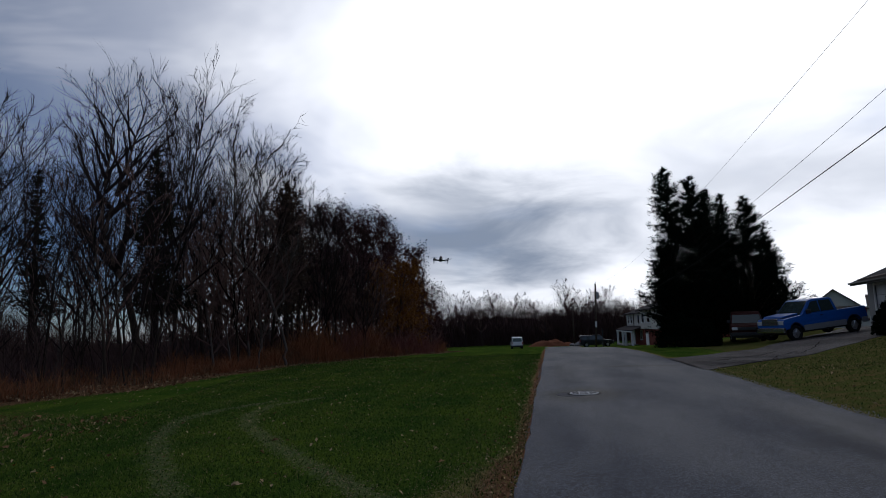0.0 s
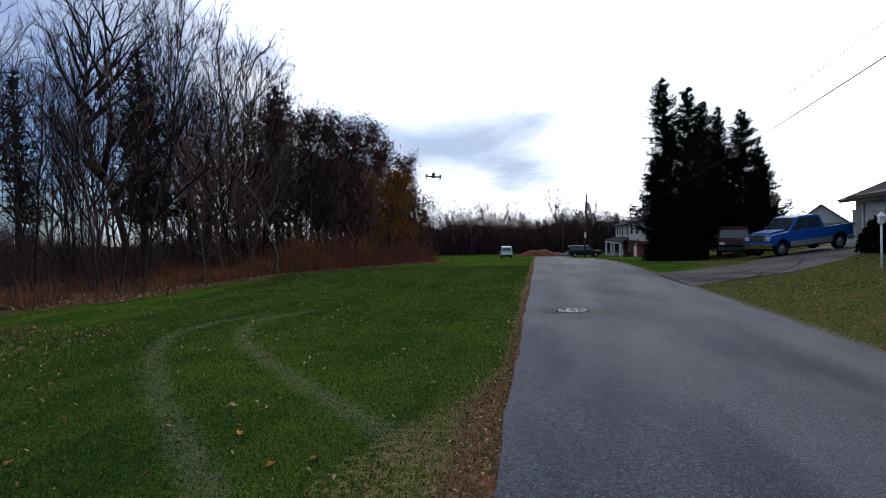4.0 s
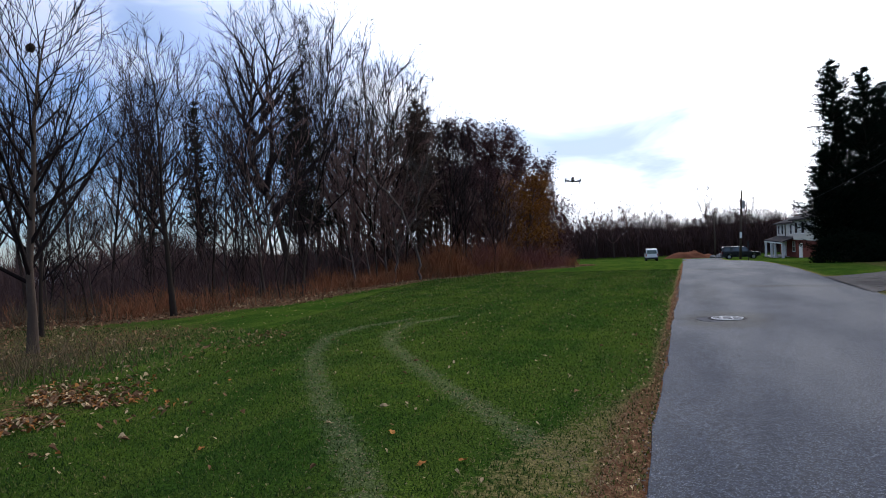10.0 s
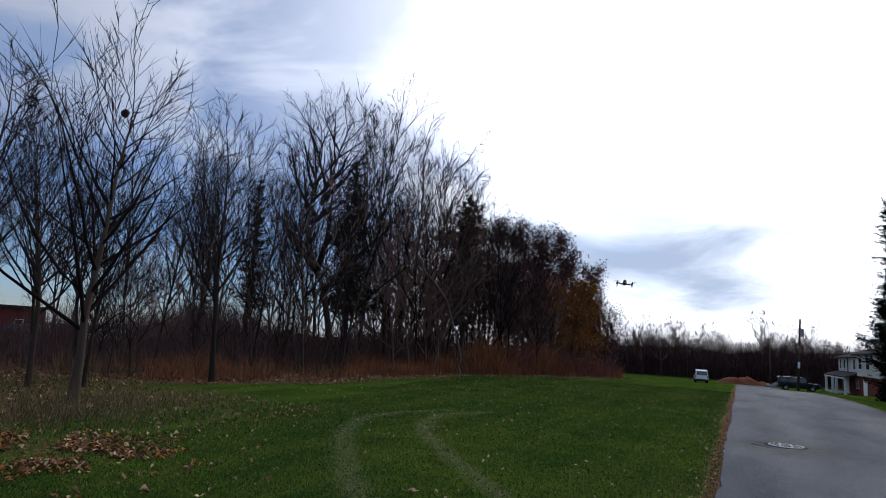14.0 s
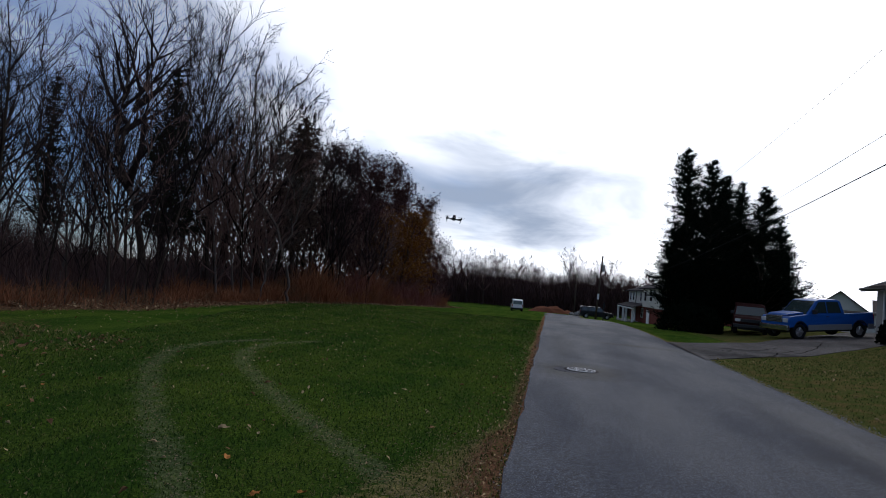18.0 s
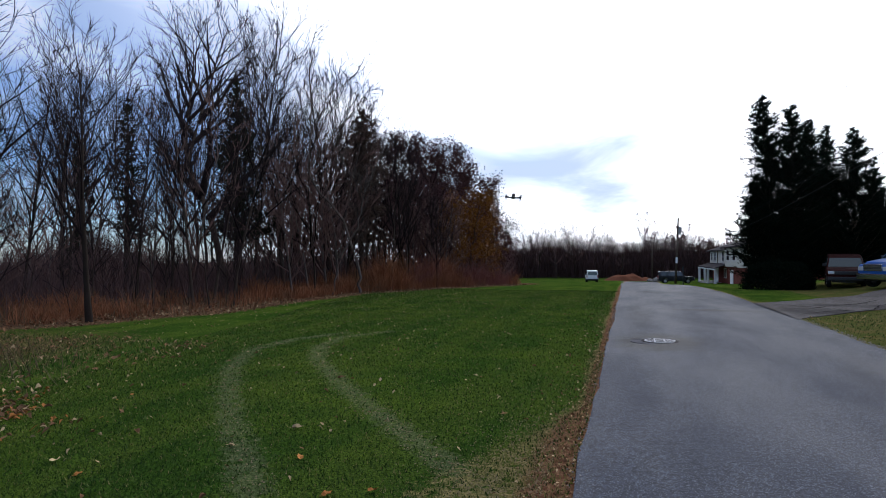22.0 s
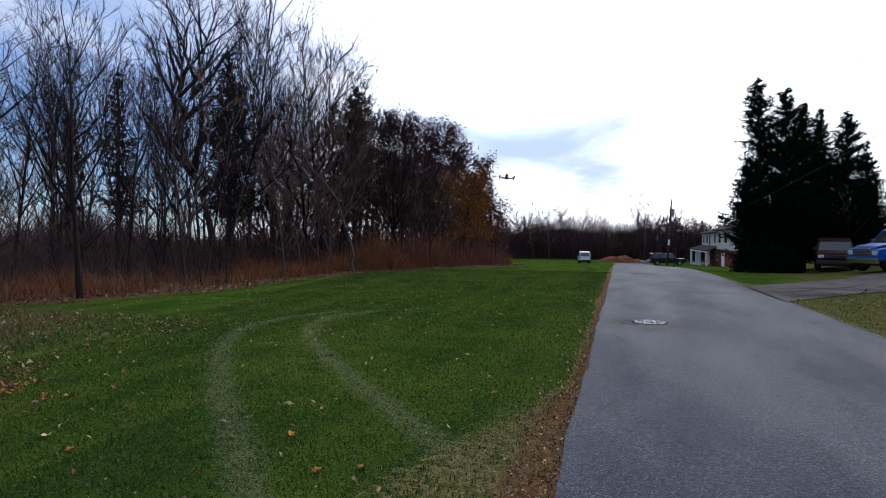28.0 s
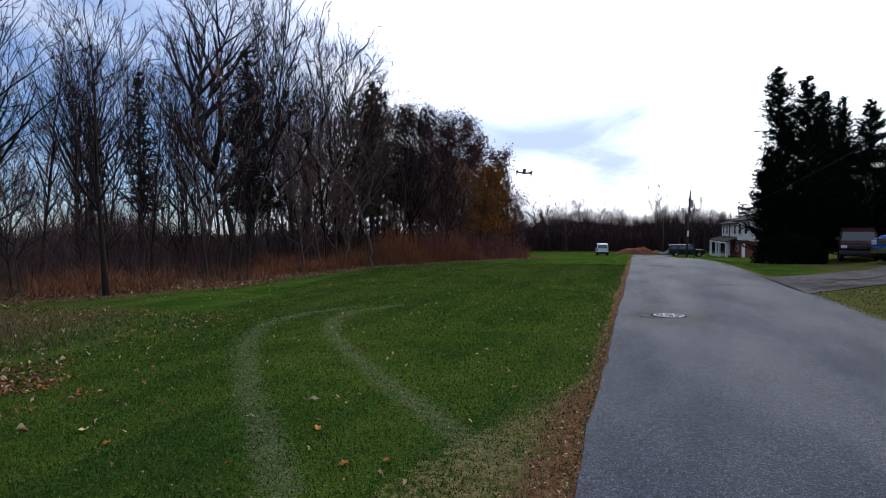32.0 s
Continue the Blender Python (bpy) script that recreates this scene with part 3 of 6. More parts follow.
def conifer_meshes(seed, height, width, mat, start=0.04, density=1.0, droop=0.25, ragged=0.25, lean=0.0, top=1.0, needle=0.10, lobes=0.12):
    """Trunk, branch and needle meshes of a spruce or pine."""
    rng = random.Random(seed)
    nr = np.random.RandomState(seed)
    trunk = Tubes()
    limbs = trunk
    tip = Vector((lean * height, 0, height))
    line = [Vector((0, 0, -0.1)).lerp(tip, i / 6) for i in range(7)]
    trunk.add(line, [0.016 * height * (1 - 0.95 * i / 6) + 0.01 for i in range(7)], 7)
    centres, dirs = [], []
    whorls = int(height * 4.2 * density)
    for k in range(whorls):
        for j in range(rng.randint(5, 7)):
            f = min(0.99, start + (0.985 - start) * (k + rng.random() * 1.5) / whorls)
            p = line[0].lerp(tip, f)
            reach = width * (1 - f) ** top * (1 + lobes * math.sin(f * 17 + seed)) + 0.05
            reach = min(reach, 0.10 + 0.62 * (1 - f) * height)
            a = rng.uniform(0, 6.28)
            length = reach * rng.uniform(1 - ragged * 1.6, 1 + ragged)
            if length < 0.05:
                continue
            way = Vector((math.cos(a), math.sin(a), 0.35 - droop * (1 - f) * 2))
            b = bend(rng, p, way, length, 4, 0.10, 0.06)
            limbs.add(b, [0.012 * length + 0.006, 0.010 * length + 0.004, 0.006, 0.004], 3)
            count = max(5, int(length * 30 * density))
            for t in range(count):
                x = rng.uniform(0.12, 1.0) * 3
                i = min(int(x), 2)
                q = b[i].lerp(b[i + 1], x - i) + Vector((rng.gauss(0, 1), rng.gauss(0, 1), rng.gauss(0, 0.7))) * min(0.15, 0.015 + 0.10 * length)
                centres.append(q)
                d = (b[i + 1] - b[i]).normalized()
                dirs.append(d + Vector((rng.uniform(-1, 1), rng.uniform(-1, 1), rng.uniform(-0.8, 0.5))) * 0.8)
    c = np.array([tuple(p) for p in centres])
    d = np.array([tuple(p) for p in dirs])
    d /= np.linalg.norm(d, axis=1, keepdims=True)
    v = np.cross(d, nr.normal(0, 1, d.shape))
    v /= np.linalg.norm(v, axis=1, keepdims=True)
    w = np.cross(d, v)
    L = needle * nr.uniform(1.6, 3.4, (len(c), 1))
    s = needle * nr.uniform(0.28, 0.55, (len(c), 1))
    verts = np.stack([c - d * L * 0.2 + v * s, c - d * L * 0.2 - v * s * 0.6 + w * s, c - d * L * 0.2 - v * s * 0.6 - w * s, c + d * L], 1).reshape(-1, 3)
    i = np.arange(len(c))[:, None] * 4
    faces = np.concatenate([i + [0, 1, 3], i + [1, 2, 3], i + [2, 0, 3]], 0)
    return trunk.mesh("trunk", M["bark"]), mesh_from("crown", verts, faces.tolist(), mat)


def tree(name, meshes, m, label, category="tree", group=""):
    ob = empty(name, m, label, category, group)
    for me in meshes:
        part(me.name.split(".")[0], me, None, ob)
    return ob


def stand(x, y, turn=0.0, scale=1.0, lean=0.0):
    """A pose on the ground, with a turn about the upright, a scale and a lean."""
    return pose(x, y, float(ground_z(x, y)), lean, lean * 0.6, turn) @ Matrix.Scale(scale, 4)


def place_copy(src, x, y, turn, scale, lean=0.0, label=""):
    ob = copy_thing(src, stand(x, y, turn, 1.0, lean))
    ob.scale = (scale,) * 3
    if label:
        tagged(ob, label)
    return ob


def polar(az, d):
    return d * math.sin(radians(az)), d * math.cos(radians(az))

# ---- spruces beside the driveway ----
SPRUCE = "tall dense dark spruce in a row beside the driveway"
# tip and foot x, y, height of the tip, reach of the lowest limbs, how fast it tapers
for tx, bx, y, tip, w, top, rag, sd in [(8.14, 8.75, 42.3, 11.85, 1.75, 0.40, 0.30, 3), (9.80, 9.9, 42.4, 11.15, 2.2, 0.52, 0.30, 4), (10.95, 11.0, 43.2, 10.35, 2.0, 0.6, 0.30, 9), (12.12, 12.1, 43.9, 10.15, 1.9, 0.68, 0.24, 5),
                                        (13.50, 13.5, 43.6, 9.85, 3.5, 0.86, 0.26, 6), (15.4, 15.3, 46.0, 8.0, 2.2, 0.85, 0.3, 7), (7.7, 7.9, 42.6, 6.6, 2.5, 0.80, 0.28, 8)]:
    h = tip - float(ground_z(bx, y))
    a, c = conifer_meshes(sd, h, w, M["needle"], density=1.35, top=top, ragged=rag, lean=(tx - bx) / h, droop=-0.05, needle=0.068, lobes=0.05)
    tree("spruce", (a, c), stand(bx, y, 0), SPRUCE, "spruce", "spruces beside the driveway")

# ---- woods behind the lawn ----


def stems(name, base, height, width, mat, seed, lean=0.25, label="", category="brush", fork=2):
    """Many thin bent stems, each with side shoots, as one mesh of stuff."""
    r = np.random.RandomState(seed)
    reps = 1 + fork
    b = np.repeat(base, reps, 0).astype(float)
    h = np.repeat(height, reps)
    n = len(b)
    first = np.arange(n) % reps == 0
    way = r.normal(0, lean, (n, 2))
    start = np.where(first, 0.0, r.uniform(0.2, 0.7, n))
    main = np.repeat(way[::reps], reps, 0)
    p0 = b.copy()
    p0[:, :2] += main * (start * h)[:, None]
    p0[:, 2] += start * h
    length = np.where(first, h, h * r.uniform(0.25, 0.5, n))
    d = np.where(first[:, None], way, way * 1.6)
    p2 = p0 + np.concatenate([d * length[:, None], (length * 0.95)[:, None]], 1)
    p1 = (p0 + p2) / 2
    p1[:, :2] += r.normal(0, 0.05, (n, 2)) * length[:, None]
    a = r.uniform(0, math.pi, n)
    side = np.stack([np.cos(a), np.sin(a), np.zeros(n)], 1) * (width * np.where(first, 1.0, 0.6))[:, None]
    verts = np.stack([p0 - side, p0 + side, p1 + side * 0.8, p1 - side * 0.8, p2], 1).reshape(-1, 3)
    i = np.arange(n)[:, None] * 5
    quads = (i + [0, 1, 2, 3]).tolist()
    tris = (i + [3, 2, 4]).tolist()
    return tagged(new(name, mesh_from(name, verts, quads + tris, mat)), label, category, kind="stuff")


def skyline(az):
    """The upward angle of the wood's outline at an angle from the road."""
    return float(np.interp(az, [-80, -68, -58, -52, -46, -41, -37, -33, -28, -24, -21.5, -18, -15, -12, -10], [13, 14, 15.5, 18, 18.5, 20, 22.5, 22, 19.5, 17.0, 13.5, 11.0, 9.0, 6.0, 3.2]))


def at_polar(az, d, el):
    """Place on the ground at an angle and distance, and the height that reaches el."""
    x, y = polar(az, d)
    return x, y, 1.75 + d * math.tan(radians(el)) - float(ground_z(x, y))


BARE = "slender leafless tree with grey-brown bark in the woods"
kinds = []
for sd, h, r, kw in [(11, 13.0, 0.085, dict(limbs=20, first=0.30, spread=0.20, subs=4, twigs=3, limb_len=0.40)), (12, 11.0, 0.060, dict(limbs=17, first=0.28, spread=0.16, subs=4, twigs=3, limb_len=0.36)),
                     (13, 14.5, 0.115, dict(limbs=24, first=0.30, spread=0.24, fork=True, subs=4, twigs=4)), (14, 9.0, 0.045, dict(limbs=15, first=0.22, spread=0.22, subs=4, twigs=3)),
                     (15, 12.0, 0.065, dict(limbs=17, first=0.36, spread=0.14, subs=4, twigs=3, limb_len=0.34)), (16, 7.0, 0.032, dict(limbs=12, first=0.18, spread=0.26, subs=3, twigs=3)),
                     (17, 10.0, 0.065, dict(limbs=18, first=0.18, spread=0.34, limb_len=0.46, subs=4, twigs=4))]:
    kw = dict(tips=1, fat=1.55, lift=0.10, **kw)
    a, b, ends = bare_tree_meshes(sd, h, r, **kw)
    x, y = polar(-44 + 3.1 * len(kinds), 44)
    kinds.append((tree("tree", (a, b), stand(x, y, 0), BARE, "tree", "bare trees of the woods"), h))

rng = random.Random(77)
spots = []
tries = 0
while len(spots) < 66 and tries < 9000:
    tries += 1
    az = rng.uniform(-76, -17)
    d = rng.uniform(17, 60) if rng.random() < 0.7 else rng.uniform(17, 30)
    x, y = polar(az, d)
    w = float(in_woods(np.array(x), np.array(y)))
    if w < 0.6 or any((x - a) ** 2 + (y - b) ** 2 < 1.6 for a, b, _, _ in spots):
        continue
    if az < -33 and rng.random() < 0.3 or az < -52 and d < 24:
        continue
    spots.append((x, y, d, az))
for x, y, d, az in spots:
    edge = float(in_woods(np.array(x), np.array(y)))
    src, h = kinds[rng.choice([0, 1, 2, 4, 0, 1, 6]) if edge > 4 else rng.choice([1, 3, 3, 5, 4, 5, 6])]
    want = (1.75 + d * math.tan(radians(skyline(az)))) * rng.uniform(0.74, 1.03)
    scale = min(want / h, 1.35)
    place_copy(src, x, y, rng.uniform(0, 360), scale, rng.uniform(-3, 3))

# slender trees whose crowns make the upper edge of the woods
for az, d, el, k in [(-33.2, 34, 21.0, 4), (-31.2, 35, 19.0, 1), (-27.2, 34, 18.0, 4), (-25.6, 36, 17.0, 1), (-23.4, 37, 14.6, 4), (-22.3, 38, 13.4, 1)]:
    x, y, h = at_polar(az, d, el)
    place_copy(kinds[k][0], x, y, az * 37, h / kinds[k][1], rng.uniform(-2, 2))

# saplings that fill the edge of the woods
count = 0
while count < 62:
    az, d = rng.uniform(-58, -14), rng.uniform(17, 48)
    x, y = polar(az, d)
    if 0.4 < float(in_woods(np.array(x), np.array(y))) < 6.5:
        src, h = kinds[rng.choice([5, 5, 3])]
        place_copy(src, x, y, rng.uniform(0, 360), rng.uniform(2.4, 6.2) / h, rng.uniform(-7, 7), "thin leafless sapling at the edge of the woods")
        count += 1

# bushy understorey that thickens the middle of the woods
bushy = []
for sd, h in [(18, 6.0), (19, 5.2), (20, 6.6)]:
    a, b, _ = bare_tree_meshes(sd, h, 0.05, limbs=14, first=0.1, spread=0.36, subs=4, twigs=3, tips=1, limb_len=0.45, fat=1.7, bark="pale_bark", twig="thicket")
    x, y = polar(-26 - 3 * len(bushy), 38)
    bushy.append((tree("understorey_tree", (a, b), stand(x, y, 0), "bushy leafless understorey tree with tangled twigs", "tree", "understorey of the woods"), h))
count = 0
while count < 32:
    az = rng.uniform(-31, -16) if count < 24 else rng.uniform(-54, -30)
    d = rng.uniform(27, 46)
    x, y = polar(az, d)
    if 1.0 < float(in_woods(np.array(x), np.array(y))) < 15:
        src, h = rng.choice(bushy)
        want = min(d * math.tan(radians(skyline(az) * rng.uniform(0.35, 0.72))) + 1.75, 9.0)
        place_copy(src, x, y, rng.uniform(0, 360), want / h, rng.uniform(-5, 5))
        count += 1

# trees that stand out of the woods
x, y, h = at_polar(-36.2, 30, 24.0)
a, b, _ = bare_tree_meshes(31, h, 0.19, limbs=30, first=0.3, spread=0.26, fork=True, subs=6, twigs=4, tips=1, limb_len=0.52, thick=1.6, fat=1.6, lift=0.09)
tree("tree", (a, b), stand(x, y, 60), "tallest dark-barked leafless tree with spreading forked crown", "tree", "bare trees of the woods")
def crooked_tree(az, d, bends, forks, seed, width, label):
    """A pale tree with a crooked stem: bends and forks are turning points as metres aside and above the eye."""
    r = random.Random(seed)
    x, y = polar(az, d)
    z = 1.75 - float(ground_z(x, y))
    aside = Vector((math.cos(radians(az)), -math.sin(radians(az)), 0))
    ob = empty("birch", stand(x, y), label, "tree", "bare trees of the woods")
    stem, crown = Tubes(), Tubes()

    def spot(p):
        return aside * p[0] + Vector((r.uniform(-0.2, 0.2), r.uniform(-0.3, 0.3), z + p[1]))

    def wander(pts):
        out = []
        for a, b in zip(pts, pts[1:]):
            out += [a.lerp(b, k / 4) + Vector((r.gauss(0, 1), r.gauss(0, 1), r.gauss(0, 0.6))) * 0.05 for k in range(4)]
        return out + [pts[-1]]

    def twigs(line, r0, many, reach):
        for k in range(many):
            i = r.randint(len(line) // 5, len(line) - 2)
            d0 = (line[i + 1] - line[i]).normalized()
            way = d0 + Vector((r.gauss(0, 1), r.gauss(0, 1), r.gauss(0, 0.6))) * 0.7
            l1 = bend(r, line[i], way, reach * r.uniform(0.5, 1.2), 5, 0.2, 0.10)
            crown.add(l1, [r0, r0 * 0.8, r0 * 0.6, r0 * 0.5, 0.0], 3)
            for _ in range(6):
                p = l1[r.randint(1, 3)]
                l2 = bend(r, p, way + Vector((r.gauss(0, 1), r.gauss(0, 1), r.gauss(0, 0.7))) * 0.8, reach * r.uniform(0.25, 0.6), 4, 0.2, 0.08)
                crown.add(l2, [0.010, 0.009, 0.008, 0.0], 3)

    first = spot(bends[0])
    main = wander([Vector((first.x, first.y, -0.1)), *(spot(p) for p in bends)])
    n = len(main)
    stem.add(main, [width * (1 - 0.5 * i / (n - 1)) for i in range(n)], 7)
    twigs(main, 0.016, 16, 1.6)
    for f in forks:
        line = wander([main[-1 - f[0] * 4], *(spot(p) for p in f[1:])])
        n = len(line)
        stem.add(line, [width * (0.45 - 0.3 * i / (n - 1)) for i in range(n)], 6)
        twigs(line, 0.015, 15, 1.3)
    part("trunk", stem.mesh("trunk", M["pale_bark"]), None, ob, "pale grey crooked stem")
    part("crown", crown.mesh("crown", M["pale_twig"]), None, ob)
    return ob


crooked_tree(-27.6, 31, [(1.7, -0.7), (0.75, 1.9), (-0.55, 3.6), (-0.85, 4.5), (-0.75, 6.2), (-0.6, 7.6)],
             [(0, (-1.0, 8.5), (-1.5, 9.7), (-1.7, 11.0)), (0, (-0.7, 9.9), (-0.4, 11.6)), (1, (0.3, 7.9), (1.6, 9.4), (2.1, 10.3)), (2, (0.9, 6.9), (2.3, 8.9))], 33, 0.075,
             "pale-barked leafless tree with a crooked stem and open crown")
crooked_tree(-25.2, 30, [(-0.9, -0.4), (0.3, 1.5), (0.5, 2.9), (0.1, 4.2)], [(0, (-0.6, 5.2), (-0.8, 6.0)), (1, (1.2, 4.4), (1.8, 5.6))], 34, 0.045, "thin pale-barked tree with a crooked leaning stem")
for az, d, el, w, top, dens, start, mat, sd in [(-35.2, 32, 15.9, 1.75, 0.72, 1.0, 0.25, "pine_needle", 41), (-43.9, 33, 13.4, 1.3, 0.8, 0.75, 0.3, "pine_needle", 42), (-30.0, 36, 12.8, 2.0, 0.5, 0.42, 0.3, "brown_needle", 43),
                                                (-24.2, 36, 13.5, 1.7, 0.36, 1.0, 0.25, "brown_needle", 44), (-65, 40, 7.4, 1.7, 0.7, 1.0, 0.1, "pine_needle", 45), (-27.6, 38, 10.8, 1.5, 0.5, 0.4, 0.25, "brown_needle", 46), (-47.5, 38, 10.0, 1.2, 0.7, 0.6, 0.3, "pine_needle", 47)]:
    x, y, h = at_polar(az, d, el)
    a, c = conifer_meshes(sd, h, w, M[mat], start=start, density=dens, top=top, ragged=0.5, droop=0.15, needle=0.072)
    tree("pine", (a, c), stand(x, y, 0), "narrow dark evergreen among the bare trees" if mat == "pine_needle" else "thin brownish conifer among the bare trees", "evergreen", "evergreens of the woods")

# dense trees that still hold dry leaves, where the wood slopes down to the lawn
for az, d, el, leafmat, count, sd in [(-23.0, 45, 11.4, "oak_leaf", 5200, 51), (-20.8, 46, 11.4, "oak_leaf", 6400, 52), (-18.6, 47, 10.8, "oak_leaf", 6400, 53), (-16.6, 48, 9.9, "oak_leaf", 6200, 54), (-14.9, 49, 8.8, "oak_leaf", 5400, 55),
                                      (-13.6, 50, 7.2, "oak_leaf", 4200, 56), (-12.3, 51, 5.4, "oak_leaf", 2600, 57), (-11.2, 52, 3.6, "oak_leaf", 1300, 63), (-16.2, 41, 5.6, "rust_leaf", 1000, 58), (-14.2, 43, 6.0, "rust_leaf", 2200, 59), (-12.6, 46, 4.2, "rust_leaf", 700, 60), (-25.5, 46, 10.4, "oak_leaf", 3600, 61), (-21.0, 41, 7.0, "oak_leaf", 3000, 62), (-18.2, 42, 6.4, "oak_leaf", 2600, 64)]:
    x, y, h = at_polar(az, d, el)
    a, b, ends = bare_tree_meshes(sd, h * 0.97, 0.15, limbs=22, first=0.08, spread=0.4, subs=5, twigs=3, tips=1, limb_len=0.36, fat=1.6, twig="thicket")
    rust = leafmat == "rust_leaf"
    c = leaf_cloud("leaves", ends, M[leafmat], int(count * 2.2), 0.075, sd, 0.26)
    tree("oak", (a, b, c), stand(x, y, 0), "broad tree holding rusty orange leaves at the wood's edge" if rust else "dense dark tree holding dry brown leaves", "tree", "leafy trees of the woods")

# young trees on the near lawn
a, b, ends = bare_tree_meshes(71, 6.7, 0.09, fat=1.15, limbs=26, first=0.22, spread=0.42, subs=5, twigs=3, tips=1, limb_len=0.64, thick=0.9, lift=0.09)
nest_tree = tree("tree", (a, b), stand(-11.65, 7.6, 200), "young leafless tree with a wide crown, on the lawn", "tree", "young trees on the lawn")
nb = bmesh.new()
bmesh.ops.create_icosphere(nb, subdivisions=3, radius=0.075)
for v in nb.verts:
    v.co *= 1 + 0.35 * noise.noise(v.co * 14)
    v.co.z *= 1.1
near_top = min(ends, key=lambda e: (e - Vector((-0.34, 0.29, 5.7))).length)
bmesh.ops.translate(nb, verts=nb.verts, vec=near_top)
part("nest", nb, M["bark"], nest_tree, "dark round twig nest")
for (x, y), h, sd, sp in [((-14.9, 6.9), 7.6, 72, 0.6), ((-14.6, 8.5), 6.8, 73, 0.4), ((-14.0, 9.4), 5.4, 74, 0.4), ((-14.36, 13.7), 8.6, 75, 0.6)]:
    a, b, _ = bare_tree_meshes(sd, h, 0.010 * h, fat=1.2, limbs=18, first=0.24, spread=sp * 0.6, subs=5, twigs=3, tips=1, limb_len=0.46, thick=0.9, lift=0.09)
    tree("tree", (a, b), stand(x, y, sd * 40), "young leafless tree with ascending branches, on the lawn", "tree", "young trees on the lawn")

# brush along the edge of the woods
nr = np.random.RandomState(8)


def edge_points(count, lo, hi, ymin, ymax, xmin=-40):
    """Random ground points lo to hi metres behind the wooded edge."""
    out = np.zeros((0, 3))
    while len(out) < count:
        p = np.stack([nr.uniform(xmin, -6, 60000), nr.uniform(ymin, ymax, 60000)], 1)
        w = in_woods(p[:, 0], p[:, 1])
        p = p[(w > lo) & (w < hi)]
        out = np.concatenate([out, np.concatenate([p, ground_z(p[:, 0], p[:, 1])[:, None]], 1)])
    return out[:count]


def patchy(p, scale=0.5):
    return np.array([0.5 + 0.5 * noise.noise((x * scale, y * scale, 3.3)) for x, y, _ in p])


p = edge_points(16000, 0.0, 3.4, 11, 48, -18)
k = patchy(p, 0.55)
clump = nr.uniform(0, 1, len(p)) < np.clip((k - 0.42) * 3.4, 0.04, 1)
q, kq = p[clump], k[clump]
h = (0.08 + 1.3 * kq ** 2.6 + 0.45 * patchy(q, 1.7) ** 2) * nr.uniform(0.35, 1.3, len(q))
half = nr.uniform(0, 1, len(q)) < np.clip(patchy(q, 0.31) * 1.5 - 0.1, 0.1, 0.9)
stems("russet_brush", q[half], h[half], 0.009, M["brush"], 1, 0.34, "dry russet weeds and brush along the wood's edge", "brush", 3)
stems("olive_brush", q[~half], h[~half] * 0.85, 0.008, M["olive_brush"], 12, 0.4, "dry grey-olive weeds along the wood's edge", "brush", 3)
p = edge_points(5000, 0.1, 2.8, 23, 38, -17)
stems("russet_brush", p, (0.1 + 2.9 * patchy(p, 0.45) ** 1.8) * nr.uniform(0.4, 1.25, len(p)), 0.009, M["brush"], 2, 0.42, "taller clump of dry russet weeds before the trees", "brush", 5)
p = edge_points(2200, 0.3, 5.0, 33, 47, -22)
stems("red_thicket", p, (0.3 + 3.2 * patchy(p, 0.5) ** 1.6) * nr.uniform(0.4, 1.1, len(p)), 0.011, M["red_brush"], 22, 0.32, "tangled purplish-red shrubs where the wood meets the lawn", "shrub", 6)
p = edge_points(6000, 2.0, 14, 2, 60, -45)
stems("undergrowth", p, (0.6 + 4.6 * patchy(p, 0.28) ** 2) * nr.uniform(0.35, 1.1, len(p)), 0.012, M["deep_stem"], 3, 0.26, "tangled dark undergrowth of saplings between the trunks", "undergrowth", 5)
p = edge_points(11000, 12, 34, 4, 80, -62)
stems("far_undergrowth", p, (0.6 + 7.0 * patchy(p, 0.13) ** 2 * (0.3 + 0.7 * sstep(-64, -44, np.degrees(np.arctan2(p[:, 0], p[:, 1]))))) * nr.uniform(0.3, 1.05, len(p)), 0.026, M["deep_stem"], 4, 0.25, "dense dark thicket deep in the woods", "undergrowth", 3)
c = np.array(polar(-69, 30))
p = np.concatenate([c + nr.normal(0, 1, (1800, 2)) * (1.4, 1.1), np.zeros((1800, 1))], 1)
p[:, 2] = ground_z(p[:, 0], p[:, 1])
stems("orange_bush", p, 0.3 + 3.0 * np.clip(1 - ((p[:, :2] - c) ** 2).sum(1) / 9.0, 0, 1) * nr.uniform(0.45, 1.1, len(p)), 0.016, M["orange_brush"], 5, 0.2, "large shrub of dense orange-red bare stems", "shrub")
p = np.concatenate([np.array((-9.6, 6.3)) + nr.normal(0, 0.8, (420, 2)), np.zeros((420, 1))], 1)
stems("dead_weeds", p, nr.uniform(0.15, 0.7, len(p)), 0.005, M["olive_brush"], 6, 0.4, "sparse dead weed stalks on the lawn", "weeds")

# deep woods that close the view behind the trunks
a = np.radians(nr.uniform(-84, -11, 9000))
d = nr.uniform(60, 84, 9000)
p = np.stack([d * np.sin(a), d * np.cos(a), np.zeros(9000)], 1)
p[:, 2] = ground_z(p[:, 0], p[:, 1])
stems("deep_thicket", p, (0.8 + 9.0 * patchy(p, 0.09) ** 1.5 * sstep(-66, -46, np.degrees(np.arctan2(p[:, 0], p[:, 1])))) * nr.uniform(0.3, 1.0, len(p)), 0.032, M["deep_stem"], 14, 0.3, "dark bare thicket deep behind the woods", "woods", 3)

